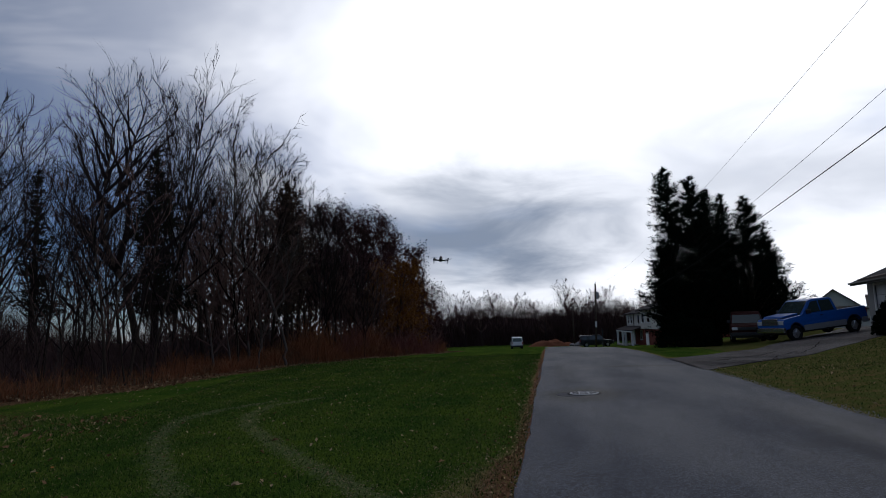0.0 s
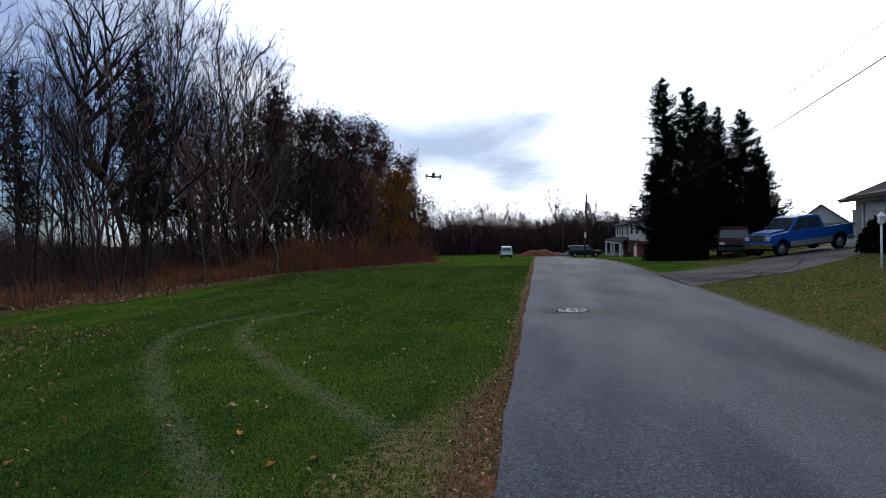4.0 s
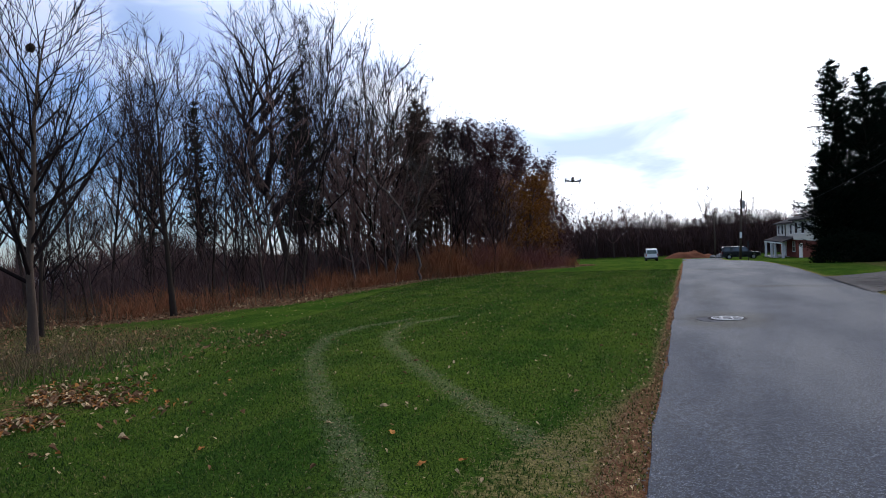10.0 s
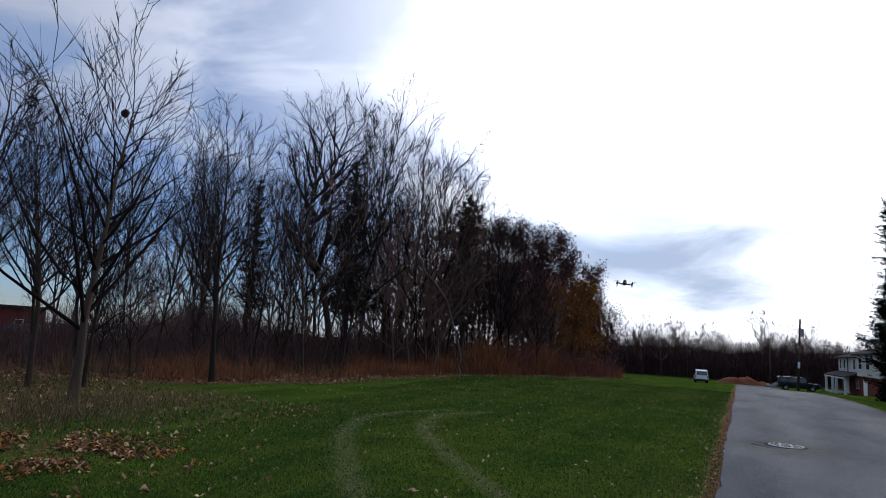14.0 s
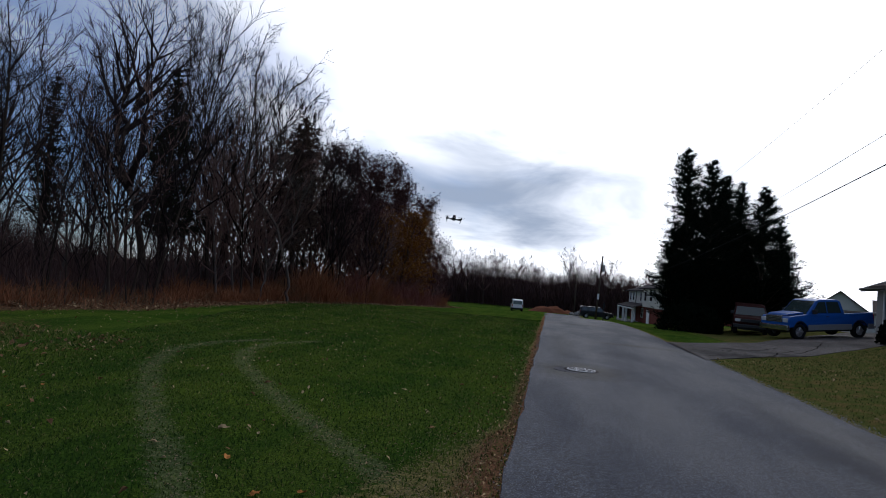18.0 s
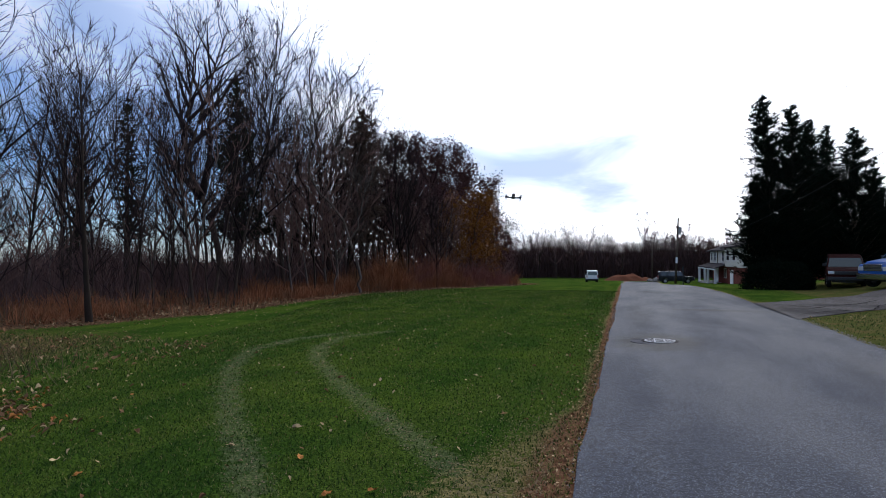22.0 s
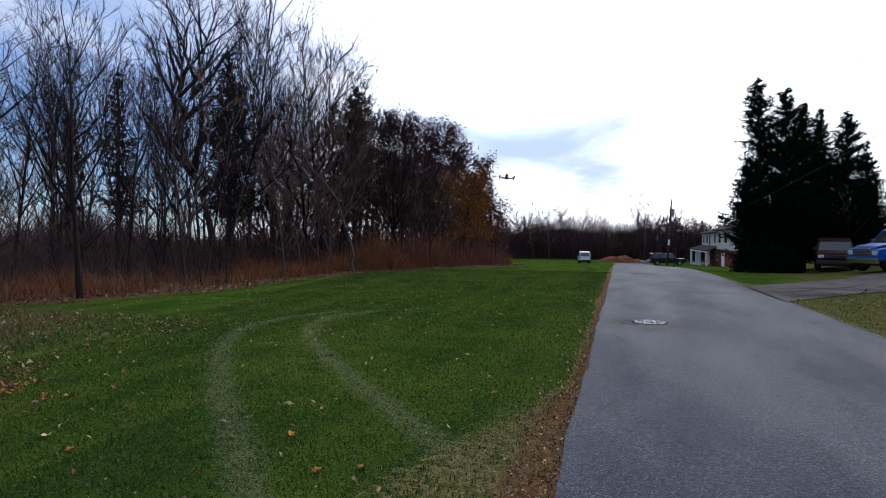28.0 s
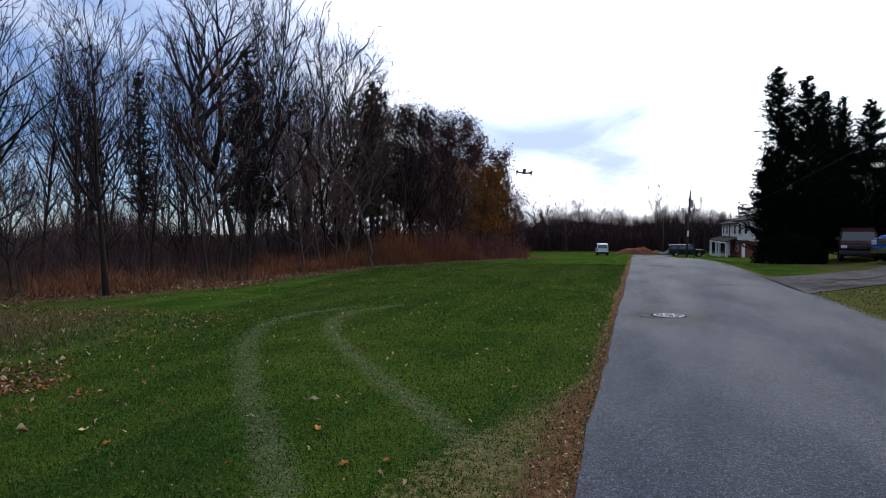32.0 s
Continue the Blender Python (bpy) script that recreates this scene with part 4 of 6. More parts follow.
# far woods beyond the end of the road
p = np.stack([nr.uniform(-34, 44, 12000), nr.uniform(120, 150, 12000), np.zeros(12000)], 1)
p[:, 2] = ground_z(p[:, 0], p[:, 1])
stems("far_thicket", p, (3.4 + 8.6 * patchy(p, 0.06)) * nr.uniform(0.4, 1.05, len(p)), 0.05, M["far_stem"], 7, 0.34, "dark bare thicket beyond the road's end", "woods", 3)
far_kinds = []
for sd, h in [(81, 12.0), (82, 10.5), (83, 12.8)]:
    a, b, _ = bare_tree_meshes(sd, h, 0.16, limbs=26, first=0.2, spread=0.4, subs=6, twigs=5, tips=0, limb_len=0.45, fat=2.0, lift=0.05, fork=True, twig="thicket")
    x = -20 + 12 * len(far_kinds)
    far_kinds.append(tree("tree", (a, b), stand(x, 128, 0), "leafless tree in the far woods beyond the road", "tree", "trees of the far woods"))
for k in range(44):
    x, y = -32 + 1.75 * k + rng.uniform(-0.8, 0.8), rng.uniform(118, 142)
    place_copy(rng.choice(far_kinds), x, y, rng.uniform(0, 360), rng.uniform(0.62, 0.98), 0)
for k in range(16):
    x, y = polar(-76 + 4.1 * k, rng.uniform(66, 78))
    place_copy(rng.choice(far_kinds), x, y, rng.uniform(0, 360), rng.uniform(0.6, 1.0), 0)

# ---- paints, glass and metal ----
M["blue_paint"] = material("bright_blue_car_paint", (0.010, 0.085, 0.34), 0.40, vary=0.06, scale=2.0, spec=0.25, coat=0.15)
M["silver_paint"] = material("silver_two_tone_paint", (0.30, 0.31, 0.33), 0.35, metal=0.3, vary=0.08, scale=2.0, coat=0.4)
# red set darker to carry the spruces' shade on the parked vehicle
M["red_paint"] = material("faded_dark_red_paint", (0.032, 0.007, 0.006), 0.6, vary=0.15, scale=3.0, spec=0.1)
M["black_paint"] = material("near_black_car_paint", (0.008, 0.009, 0.014), 0.35, vary=0.1, scale=3.0, coat=0.1)
M["white_paint"] = material("white_car_paint", (0.72, 0.73, 0.74), 0.35, vary=0.06, scale=3.0, coat=0.4)
M["chrome"] = material("dulled_chrome", (0.62, 0.63, 0.65), 0.22, metal=1.0, vary=0.12, scale=8.0)
M["rubber"] = material("black_tyre_rubber", (0.016, 0.016, 0.017), 0.85, vary=0.25, scale=20.0, bump=0.3, bump_scale=60)
M["alloy"] = material("silver_wheel_alloy", (0.50, 0.50, 0.52), 0.35, metal=0.9, vary=0.15, scale=10.0)
M["dark_trim"] = material("black_plastic_trim", (0.015, 0.015, 0.016), 0.6, vary=0.2, scale=10.0)
M["lamp_glass"] = material("clear_headlamp_lens", (0.55, 0.57, 0.58), 0.12, vary=0.1, scale=20.0)
M["red_lens"] = material("red_tail_lamp_lens", (0.30, 0.015, 0.012), 0.2, vary=0.1, scale=20.0)
M["siding"] = material("cream_white_siding", (0.47, 0.45, 0.40), 0.6, vary=0.08, scale=1.5, stain=(0.5, 0.48, 0.43), stain_amount=0.4)
M["grey_siding"] = material("grey_painted_siding", (0.20, 0.205, 0.22), 0.7, vary=0.12, scale=1.5)
M["door_white"] = material("off_white_garage_door_paint", (0.52, 0.53, 0.56), 0.5, vary=0.08, scale=2.0, stain=(0.4, 0.4, 0.4), stain_amount=0.3)
M["roof"] = material("dark_grey_roof_shingle", (0.040, 0.036, 0.040), 0.9, vary=0.35, scale=4.0, bump=0.4, bump_scale=30)
M["old_roof"] = material("weathered_brown_roof_shingle", (0.105, 0.085, 0.075), 0.9, vary=0.35, scale=4.0, bump=0.4, bump_scale=30)
M["brick"] = material("red_brick_wall", (0.14, 0.042, 0.032), 0.85, vary=0.3, scale=5.0, bump=0.2)
M["white_trim"] = material("white_painted_wood_trim", (0.72, 0.72, 0.70), 0.5, vary=0.08, scale=3.0)
M["window_dark"] = material("dark_window_pane", (0.02, 0.025, 0.03), 0.08, vary=0.1, scale=3.0, spec=0.6)
M["pole_wood"] = material("weathered_pole_wood", (0.085, 0.065, 0.050), 0.9, vary=0.35, scale=6.0, bump=0.4)
M["wire"] = material("black_cable_sheath", (0.02, 0.02, 0.022), 0.9, vary=0.1, spec=0.02)
M["iron"] = material("worn_cast_iron", (0.44, 0.44, 0.45), 0.8, vary=0.5, scale=12.0, bump=0.3, bump_scale=60, stain=(0.03, 0.03, 0.03), stain_amount=0.9, spec=0.1)
M["iron_rim"] = material("rusty_dark_cast_iron", (0.030, 0.029, 0.030), 0.95, vary=0.35, scale=14.0, spec=0.05)
M["collar"] = material("stained_grey_concrete_patch", (0.085, 0.085, 0.095), 0.9, vary=0.4, scale=5.0, bump=0.3, bump_scale=50, stain=(0.02, 0.02, 0.024), stain_amount=0.8)
M["tar"] = material("black_tar_patch", (0.016, 0.015, 0.015), 0.95, vary=0.3, scale=5.0, bump=0.3, bump_scale=60, spec=0.0)
M["earth"] = material("russet_heaped_leaves", (0.15, 0.060, 0.034), 0.95, vary=0.45, scale=3.0, bump=0.8, bump_scale=9)
M["concrete"] = material("grey_concrete", (0.30, 0.29, 0.28), 0.85, vary=0.2, scale=3.0)
M["rock"] = material("grey_field_stone", (0.22, 0.21, 0.20), 0.9, vary=0.3, scale=4.0, bump=0.5)
M["drone_black"] = material("black_drone_plastic", (0.012, 0.012, 0.013), 0.45, vary=0.1, scale=20.0)
M["drone_red"] = material("dark_red_drone_shell", (0.10, 0.012, 0.012), 0.4, vary=0.1, scale=20.0)
M["water"] = material("still_grey_water", (0.05, 0.06, 0.07), 0.06, vary=0.1, scale=2.0, spec=0.6)


def glass_material():
    m = bpy.data.materials.new("tinted_car_glass")
    m.use_nodes = True
    n = Nodes(m.node_tree)
    sh = n.add("ShaderNodeBsdfPrincipled", {"Base Color": (0.03, 0.045, 0.045, 1), "Roughness": 0.06, "Specular IOR Level": 0.8})
    n.add("ShaderNodeOutputMaterial", {"Surface": sh.outputs[0]})
    return m


M["car_glass"] = glass_material()


def arc(cx, cz, r, a0, a1, n=9):
    return [(cx + r * math.cos(radians(a0 + (a1 - a0) * i / (n - 1))), cz + r * math.sin(radians(a0 + (a1 - a0) * i / (n - 1)))) for i in range(n)]


def wheel(parent, x, y, r, width, side, rim="alloy"):
    """A wheel with tyre and rim; side is -1 or 1, the way its face looks."""
    hub = empty("wheel", Matrix.Translation((x, y, r)))
    hub.parent = parent
    bm = bmesh.new()
    prof = [(r * 0.62, -width / 2), (r * 0.93, -width / 2), (r, -width * 0.32), (r, width * 0.32), (r * 0.93, width / 2), (r * 0.62, width / 2)]
    n = 24
    rings = [[bm.verts.new((q * math.cos(6.2832 * k / n), w, q * math.sin(6.2832 * k / n))) for q, w in prof] for k in range(n)]
    for k in range(n):
        l = (k + 1) % n
        for i in range(len(prof)):
            j = (i + 1) % len(prof)
            bm.faces.new((rings[k][i], rings[k][j], rings[l][j], rings[l][i]))
    bmesh.ops.recalc_face_normals(bm, faces=bm.faces)
    part("tyre", bm, M["rubber"], hub, smooth=True)
    bm = bmesh.new()
    cyl(bm, (0, side * width * 0.08, 0), (0, side * width * 0.30, 0), r * 0.63, r * 0.60, 24)
    cyl(bm, (0, side * width * 0.30, 0), (0, side * width * 0.44, 0), r * 0.20, r * 0.16, 12)
    for k in range(5):
        a = 6.2832 * k / 5
        cyl(bm, (0.15 * r * math.cos(a), side * width * 0.36, 0.15 * r * math.sin(a)), (0.58 * r * math.cos(a), side * width * 0.34, 0.58 * r * math.sin(a)), r * 0.09, r * 0.12, 6)
    part("rim", bm, M[rim], hub, "silver alloy wheel rim")


def taper(bm, z0, z1, by):
    """Draws the sides in towards the top."""
    for v in bm.verts:
        if v.co.z > z0:
            v.co.y *= 1 - by * min(1.0, (v.co.z - z0) / (z1 - z0))
    return bm


def pane(name, pts, parent, mat="car_glass"):
    """A thin glass pane through the given corners."""
    bm = bmesh.new()
    vs = [bm.verts.new(p) for p in pts]
    f = bm.faces.new(vs)
    bm.normal_update()
    n = f.normal.copy()
    r = bmesh.ops.extrude_face_region(bm, geom=[f])
    bmesh.ops.translate(bm, verts=[g for g in r["geom"] if isinstance(g, bmesh.types.BMVert)], vec=n * 0.012)
    bmesh.ops.recalc_face_normals(bm, faces=bm.faces)
    return part(name, bm, M[mat], parent)


def pickup(m, paint, lower, label, rim="alloy"):
    """A pickup truck that faces its own -x, 5.7 m long."""
    t = empty("pickup_truck", m, label, "pickup truck")
    W, xf, xr, r = 0.98, -1.95, 1.85, 0.40
    side = [(-2.80, 0.62), (-2.84, 0.95), (-2.70, 1.12), (-1.35, 1.22), (0.98, 1.24), (2.78, 1.26), (2.80, 0.62)]
    side += arc(xr, r, 0.50, 28, 152) + arc(xf, r, 0.50, 28, 152)
    part("body", taper(a_prism(side, 1, -W, W, bevel=0.035), 0.9, 1.26, 0.05), M[paint], t, smooth=False)
    cab = [(-1.42, 1.20), (-0.72, 1.84), (-0.50, 1.89), (0.62, 1.88), (0.80, 1.80), (0.95, 1.20)]
    part("cab", taper(a_prism(cab, 1, -0.93, 0.93, bevel=0.04), 1.2, 1.9, 0.16), M[paint], t)
    for s in (-1, 1):
        for a, b in ((-1.42, 1.33), (2.37, 2.79)):
            part("rocker_panel", a_box(a, b, min(s * W, s * (W + 0.012)), max(s * W, s * (W + 0.012)), 0.47, 0.74), M[lower], t, "silver lower body panel")
        # side glass follows the lean of the cab
        pane("window", [(-1.12, s * 0.921, 1.27), (-0.62, s * 0.815, 1.77), (-0.20, s * 0.812, 1.79), (-0.20, s * 0.921, 1.27)][::s], t)
        pane("window", [(-0.12, s * 0.921, 1.27), (-0.12, s * 0.812, 1.79), (0.62, s * 0.815, 1.77), (0.72, s * 0.921, 1.27)][::s], t)
        part("mirror", a_box(-1.12, -0.98, min(s * 0.93, s * 1.16), max(s * 0.93, s * 1.16), 1.24, 1.44, bevel=0.03), M["dark_trim"], t, "black side mirror")
        part("door_handle", a_box(-0.30, -0.14, min(s * 0.985, s * 1.005), max(s * 0.985, s * 1.005), 1.08, 1.12), M["dark_trim"], t)
        part("headlamp", a_box(-2.86, -2.72, min(s * 0.60, s * 0.92), max(s * 0.60, s * 0.92), 0.86, 1.04, bevel=0.02), M["lamp_glass"], t, "clear rectangular headlamp")
        part("tail_lamp", a_box(2.74, 2.82, min(s * 0.78, s * 0.95), max(s * 0.78, s * 0.95), 0.85, 1.18, bevel=0.02), M["red_lens"], t, "red tail lamp")
        part("wheel_arch", a_prism(arc(xf, r, 0.53, 20, 160) + arc(xf, r, 0.49, 160, 20), 1, min(s * 0.96, s * 1.0), max(s * 0.96, s * 1.0)), M["dark_trim"], t)
        part("wheel_arch", a_prism(arc(xr, r, 0.53, 20, 160) + arc(xr, r, 0.49, 160, 20), 1, min(s * 0.96, s * 1.0), max(s * 0.96, s * 1.0)), M["dark_trim"], t)
    pane("windscreen", [(-1.43, -0.82, 1.24), (-0.76, -0.74, 1.82), (-0.76, 0.74, 1.82), (-1.43, 0.82, 1.24)][::-1], t)
    pane("rear_window", [(0.965, -0.7, 1.30), (0.965, 0.7, 1.30), (0.845, 0.66, 1.74), (0.845, -0.66, 1.74)], t)
    part("bonnet", a_prism([(-2.62, 1.12), (-2.45, 1.20), (-1.45, 1.27), (-1.40, 1.2)], 1, -0.68, 0.68, bevel=0.02), M[paint], t)
    g = bmesh.new()
    box(g, -2.87, -2.78, -0.56, 0.56, 0.80, 1.10, bevel=0.02)
    part("grille_frame", g, M["chrome"], t, "chrome grille surround")
    for k in range(4):
        part("grille_slat", a_box(-2.90, -2.86, -0.50, 0.50, 0.835 + 0.065 * k, 0.865 + 0.065 * k), M["dark_trim"], t)
    part("front_bumper", a_box(-2.98, -2.76, -1.0, 1.0, 0.48, 0.74, bevel=0.05), M["chrome"], t, "chrome front bumper")
    part("rear_bumper", a_box(2.76, 2.94, -0.95, 0.95, 0.50, 0.66, bevel=0.04), M["chrome"], t, "chrome rear bumper")
    part("bed_liner", a_box(1.05, 2.66, -0.80, 0.80, 1.262, 1.275), M["rubber"], t, "black bed cover")
    part("chassis", a_box(-2.6, 2.6, -0.70, 0.70, 0.36, 0.64), M["dark_trim"], t, "dark underbody")
    # short nose, high bonnet and belt line
    for ob in t.children:
        for v in ob.data.vertices:
            if v.co.x < xf:
                v.co.x = xf + (v.co.x - xf) * 0.78
            v.co.x *= 0.96
            if v.co.z > 0.6:
                v.co.z = 0.6 + (v.co.z - 0.6) * 1.10
            if ob.name.split(".")[0] in ("bonnet", "grille_frame", "grille_slat"):
                v.co.z += 0.05
    for x in (xf, xr):
        for s in (-1, 1):
            wheel(t, x * 0.96, s * 0.84, r, 0.26, s, rim)
    return t


def suv(m, name, paint, label, category, H=1.75, L=4.6, hood=True):
    """A boxy estate or van that faces its own -x."""
    t = empty(name, m, label, category)
    h, W, r = L / 2, 0.90, 0.36
    nose = 1.02 if hood else 1.15
    cowl = -h + (1.25 if hood else 0.55)
    side = [(-h, 0.50), (-h - 0.03, 0.85), (-h + 0.15, nose), (cowl, 1.08), (h, 1.08), (h + 0.02, 0.50)]
    xf, xr = -h + 0.85, h - 0.9
    side += arc(xr, r, 0.44, 25, 155) + arc(xf, r, 0.44, 25, 155)
    part("body", a_prism(side, 1, -W, W, bevel=0.035), M[paint], t)
    cab = [(cowl, 1.06), (cowl + 0.55, H - 0.05), (cowl + 0.75, H), (h - 0.25, H), (h - 0.02, H - 0.12), (h, 1.06)]
    part("cabin", taper(a_prism(cab, 1, -W + 0.03, W - 0.03, bevel=0.04), 1.06, H, 0.13), M[paint], t)
    for s in (-1, 1):
        for a, b in ((0.32, 1.15), (1.25, 2.1), (2.2, h - cowl - 0.35)):
            if b - a > 0.3:
                a2 = a + 0.30 if a < 0.5 else a
                pane("window", [(cowl + a, s * 0.885, 1.13), (cowl + a2, s * 0.785, H - 0.13), (cowl + b, s * 0.785, H - 0.13), (cowl + b, s * 0.885, 1.13)][::s], t)
        part("mirror", a_box(cowl + 0.2, cowl + 0.32, min(s * 0.86, s * 1.06), max(s * 0.86, s * 1.06), 1.12, 1.28, bevel=0.02), M["dark_trim"], t)
        part("headlamp", a_box(-h - 0.05, -h + 0.08, min(s * 0.55, s * 0.84), max(s * 0.55, s * 0.84), 0.76, 0.92, bevel=0.02), M["lamp_glass"], t, "clear headlamp")
        part("tail_lamp", a_box(h - 0.04, h + 0.04, min(s * 0.74, s * 0.88), max(s * 0.74, s * 0.88), 0.80, 1.12, bevel=0.02), M["red_lens"], t, "red tail lamp")
    pane("windscreen", [(cowl - 0.01, -0.80, 1.10), (cowl + 0.53, -0.70, H - 0.08), (cowl + 0.53, 0.70, H - 0.08), (cowl - 0.01, 0.80, 1.10)][::-1], t)
    pane("rear_window", [(h + 0.012, -0.72, 1.16), (h + 0.012, 0.72, 1.16), (h - 0.01, 0.66, H - 0.20), (h - 0.01, -0.66, H - 0.20)], t)
    part("grille", a_box(-h - 0.06, -h + 0.02, -0.52, 0.52, 0.74, 0.92, bevel=0.02), M["dark_trim"], t, "dark front grille")
    part("front_bumper", a_box(-h - 0.12, -h + 0.05, -0.9, 0.9, 0.42, 0.62, bevel=0.04), M["dark_trim"], t, "dark front bumper")
    part("rear_bumper", a_box(h - 0.05, h + 0.12, -0.9, 0.9, 0.42, 0.60, bevel=0.04), M["dark_trim"], t, "dark rear bumper")
    part("number_plate", a_box(h + 0.025, h + 0.04, -0.16, 0.16, 0.72, 0.84), M["white_trim"], t, "blank pale plate")
    part("chassis", a_box(-h + 0.2, h - 0.2, -0.66, 0.66, 0.30, 0.54), M["dark_trim"], t, "dark underbody")
    for x in (xf, xr):
        for s in (-1, 1):
            wheel(t, x, s * 0.78, r, 0.22, s)
    return t


def parked(x, y, turn, pitch=0.0):
    return pose(x, y, float(ground_z(x, y)) + 0.035, 0, pitch, turn)


pickup(parked(13.9, 35.6, 22, -5.0), "blue_paint", "silver_paint", "bright blue pickup truck with silver sills, parked on the sloping driveway")
suv(parked(11.75, 39.6, 76, -2), "suv", "red_paint", "faded red utility vehicle, its paint darkened for the spruces' shade", "car", H=1.72)
suv(pose(-5.4, 99.8, float(ground_z(-5.4, 99.8)), 0, 0, -84), "van", "white_paint", "white van parked on the grass, seen from behind", "van", H=1.9, L=4.6, hood=False)
suv(pose(6.9, 97, float(ground_z(6.9, 97)), 0, 0, 184), "suv", "black_paint", "near-black utility vehicle parked near the road's end", "car", H=1.8, L=4.9)
suv(pose(*polar(-60.5, 56), float(ground_z(*polar(-60.5, 56))), 0, 0, 20), "car", "black_paint", "dark parked car glimpsed behind the woods", "car", H=1.5)
suv(pose(*polar(-54.5, 58), float(ground_z(*polar(-54.5, 58))), 0, 0, 14), "car", "white_paint", "pale parked car glimpsed behind the woods", "car", H=1.5)

# ---- houses ----


def roof_slab(name, parent, p, mat, thick=0.14):
    """A sloping roof plane with thickness through four corners."""
    bm = bmesh.new()
    top = [bm.verts.new(q) for q in p]
    low = [bm.verts.new((q[0], q[1], q[2] - thick)) for q in p]
    bm.faces.new(top)
    bm.faces.new(low[::-1])
    for i in range(4):
        j = (i + 1) % 4
        bm.faces.new((top[j], top[i], low[i], low[j]))
    bmesh.ops.recalc_face_normals(bm, faces=bm.faces)
    return part(name, bm, M[mat], parent)


def window(parent, face, a0, a1, z0, z1, at, out, trim="white_trim"):
    """A framed window in a wall. face 'x' or 'y': the wall's normal axis; out: the way it looks (-1 or 1)."""
    w = empty("window", Matrix.Identity(4))
    w.parent = parent

    def slab(name, b0, b1, c0, c1, d, mat):
        lo, hi = sorted((at, at + out * d))
        args = (lo, hi, b0, b1, c0, c1) if face == "x" else (b0, b1, lo, hi, c0, c1)
        part(name, a_box(*args), M[mat], w)
    slab("pane", a0, a1, z0, z1, 0.02, "window_dark")
    slab("frame", a0 - 0.08, a0, z0 - 0.08, z1 + 0.08, 0.06, trim)
    slab("frame", a1, a1 + 0.08, z0 - 0.08, z1 + 0.08, 0.06, trim)
    slab("frame", a0, a1, z1, z1 + 0.08, 0.06, trim)
    slab("sill", a0, a1, z0 - 0.08, z0, 0.09, trim)
    slab("glazing_bar", a0, a1, (z0 + z1) / 2 - 0.025, (z0 + z1) / 2 + 0.025, 0.05, trim)


# the bungalow with the garage: its front looks towards the road
gz = float(ground_z(19.4, 40))
bung = empty("bungalow", pose(20.5, 43.6, gz, 0, 0, -7) @ Matrix.Scale(1.2, 4), "grey bungalow with white garage door and dark shingle roof", "house")
# local: the front wall in x = 0, running towards -y; inside is +x
part("wall", a_box(0.0, 0.2, -1.05, 0, -0.6, 2.55), M["grey_siding"], bung)
part("wall", a_box(0.0, 0.2, -17, -6.0, -0.6, 2.55), M["grey_siding"], bung)
part("wall", a_box(0.0, 0.2, -6.0, -1.05, 2.12, 2.55), M["grey_siding"], bung)
part("wall", a_box(0.2, 9.0, -0.2, 0, -0.6, 2.55), M["grey_siding"], bung)
part("wall", a_box(0.2, 9.0, -17, -16.8, -0.6, 2.55), M["grey_siding"], bung)
part("wall", a_box(8.8, 9.0, -16.8, -0.2, -0.6, 2.55), M["grey_siding"], bung)
part("gable", a_prism([(0.0, 2.55), (9.0, 2.55), (4.5, 4.45)], 1, -0.2, 0.0), M["grey_siding"], bung)
part("floor_slab", a_box(0.0, 9.0, -17, 0, -0.8, 0.02), M["concrete"], bung)
gd = empty("garage_door", Matrix.Identity(4))
gd.parent = bung
for k in range(4):
    part("panel", a_box(0.06, 0.11, -5.98, -1.07, 0.03 + 0.52 * k, 0.53 + 0.52 * k, bevel=0.012), M["door_white"], gd)
for y0, y1 in ((-6.12, -5.99), (-1.06, -0.93)):
    part("jamb", a_box(-0.03, 0.02, y0, y1, 0, 2.2), M["white_trim"], gd)
part("header", a_box(-0.03, 0.02, -5.99, -1.06, 2.10, 2.22), M["white_trim"], gd)
ov, top = 0.6, 4.55
roof_slab("roof", bung, [(-ov, 0.5, 2.35), (4.5, 0.5, top), (4.5, -17.5, top), (-ov, -17.5, 2.35)], "roof")
roof_slab("roof", bung, [(9.0 + ov, 0.5, 2.35), (4.5, 0.5, top), (4.5, -17.5, top), (9.0 + ov, -17.5, 2.35)], "roof")
part("fascia", a_box(-ov - 0.04, -ov, -17.5, 0.5, 2.16, 2.36), M["dark_trim"], bung, "dark fascia board")
part("gutter", a_box(-ov - 0.14, -ov - 0.045, -17.5, 0.5, 2.24, 2.34, bevel=0.03), M["dark_trim"], bung)
porch = empty("porch", Matrix.Identity(4))
porch.parent = bung
roof_slab("porch_roof", porch, [(-2.5, -6.6, 2.18), (0.4, -6.6, 2.78), (0.4, -17, 2.78), (-2.5, -17, 2.18)], "old_roof", 0.1)
for y in (-10.5, -15.5):
    part("porch_post", a_box(-2.42, -2.30, y - 0.06, y + 0.06, -0.5, 2.06), M["grey_siding"], porch)
window(bung, "x", -9.6, -8.2, 0.9, 2.1, 0.0, -1, "grey_siding")
window(bung, "x", -13.2, -11.6, 0.9, 2.1, 0.0, -1, "grey_siding")
part("door", a_box(-0.04, 0.0, -7.7, -6.8, 0.0, 2.05, bevel=0.01), M["brick"], bung, "dark red front door")

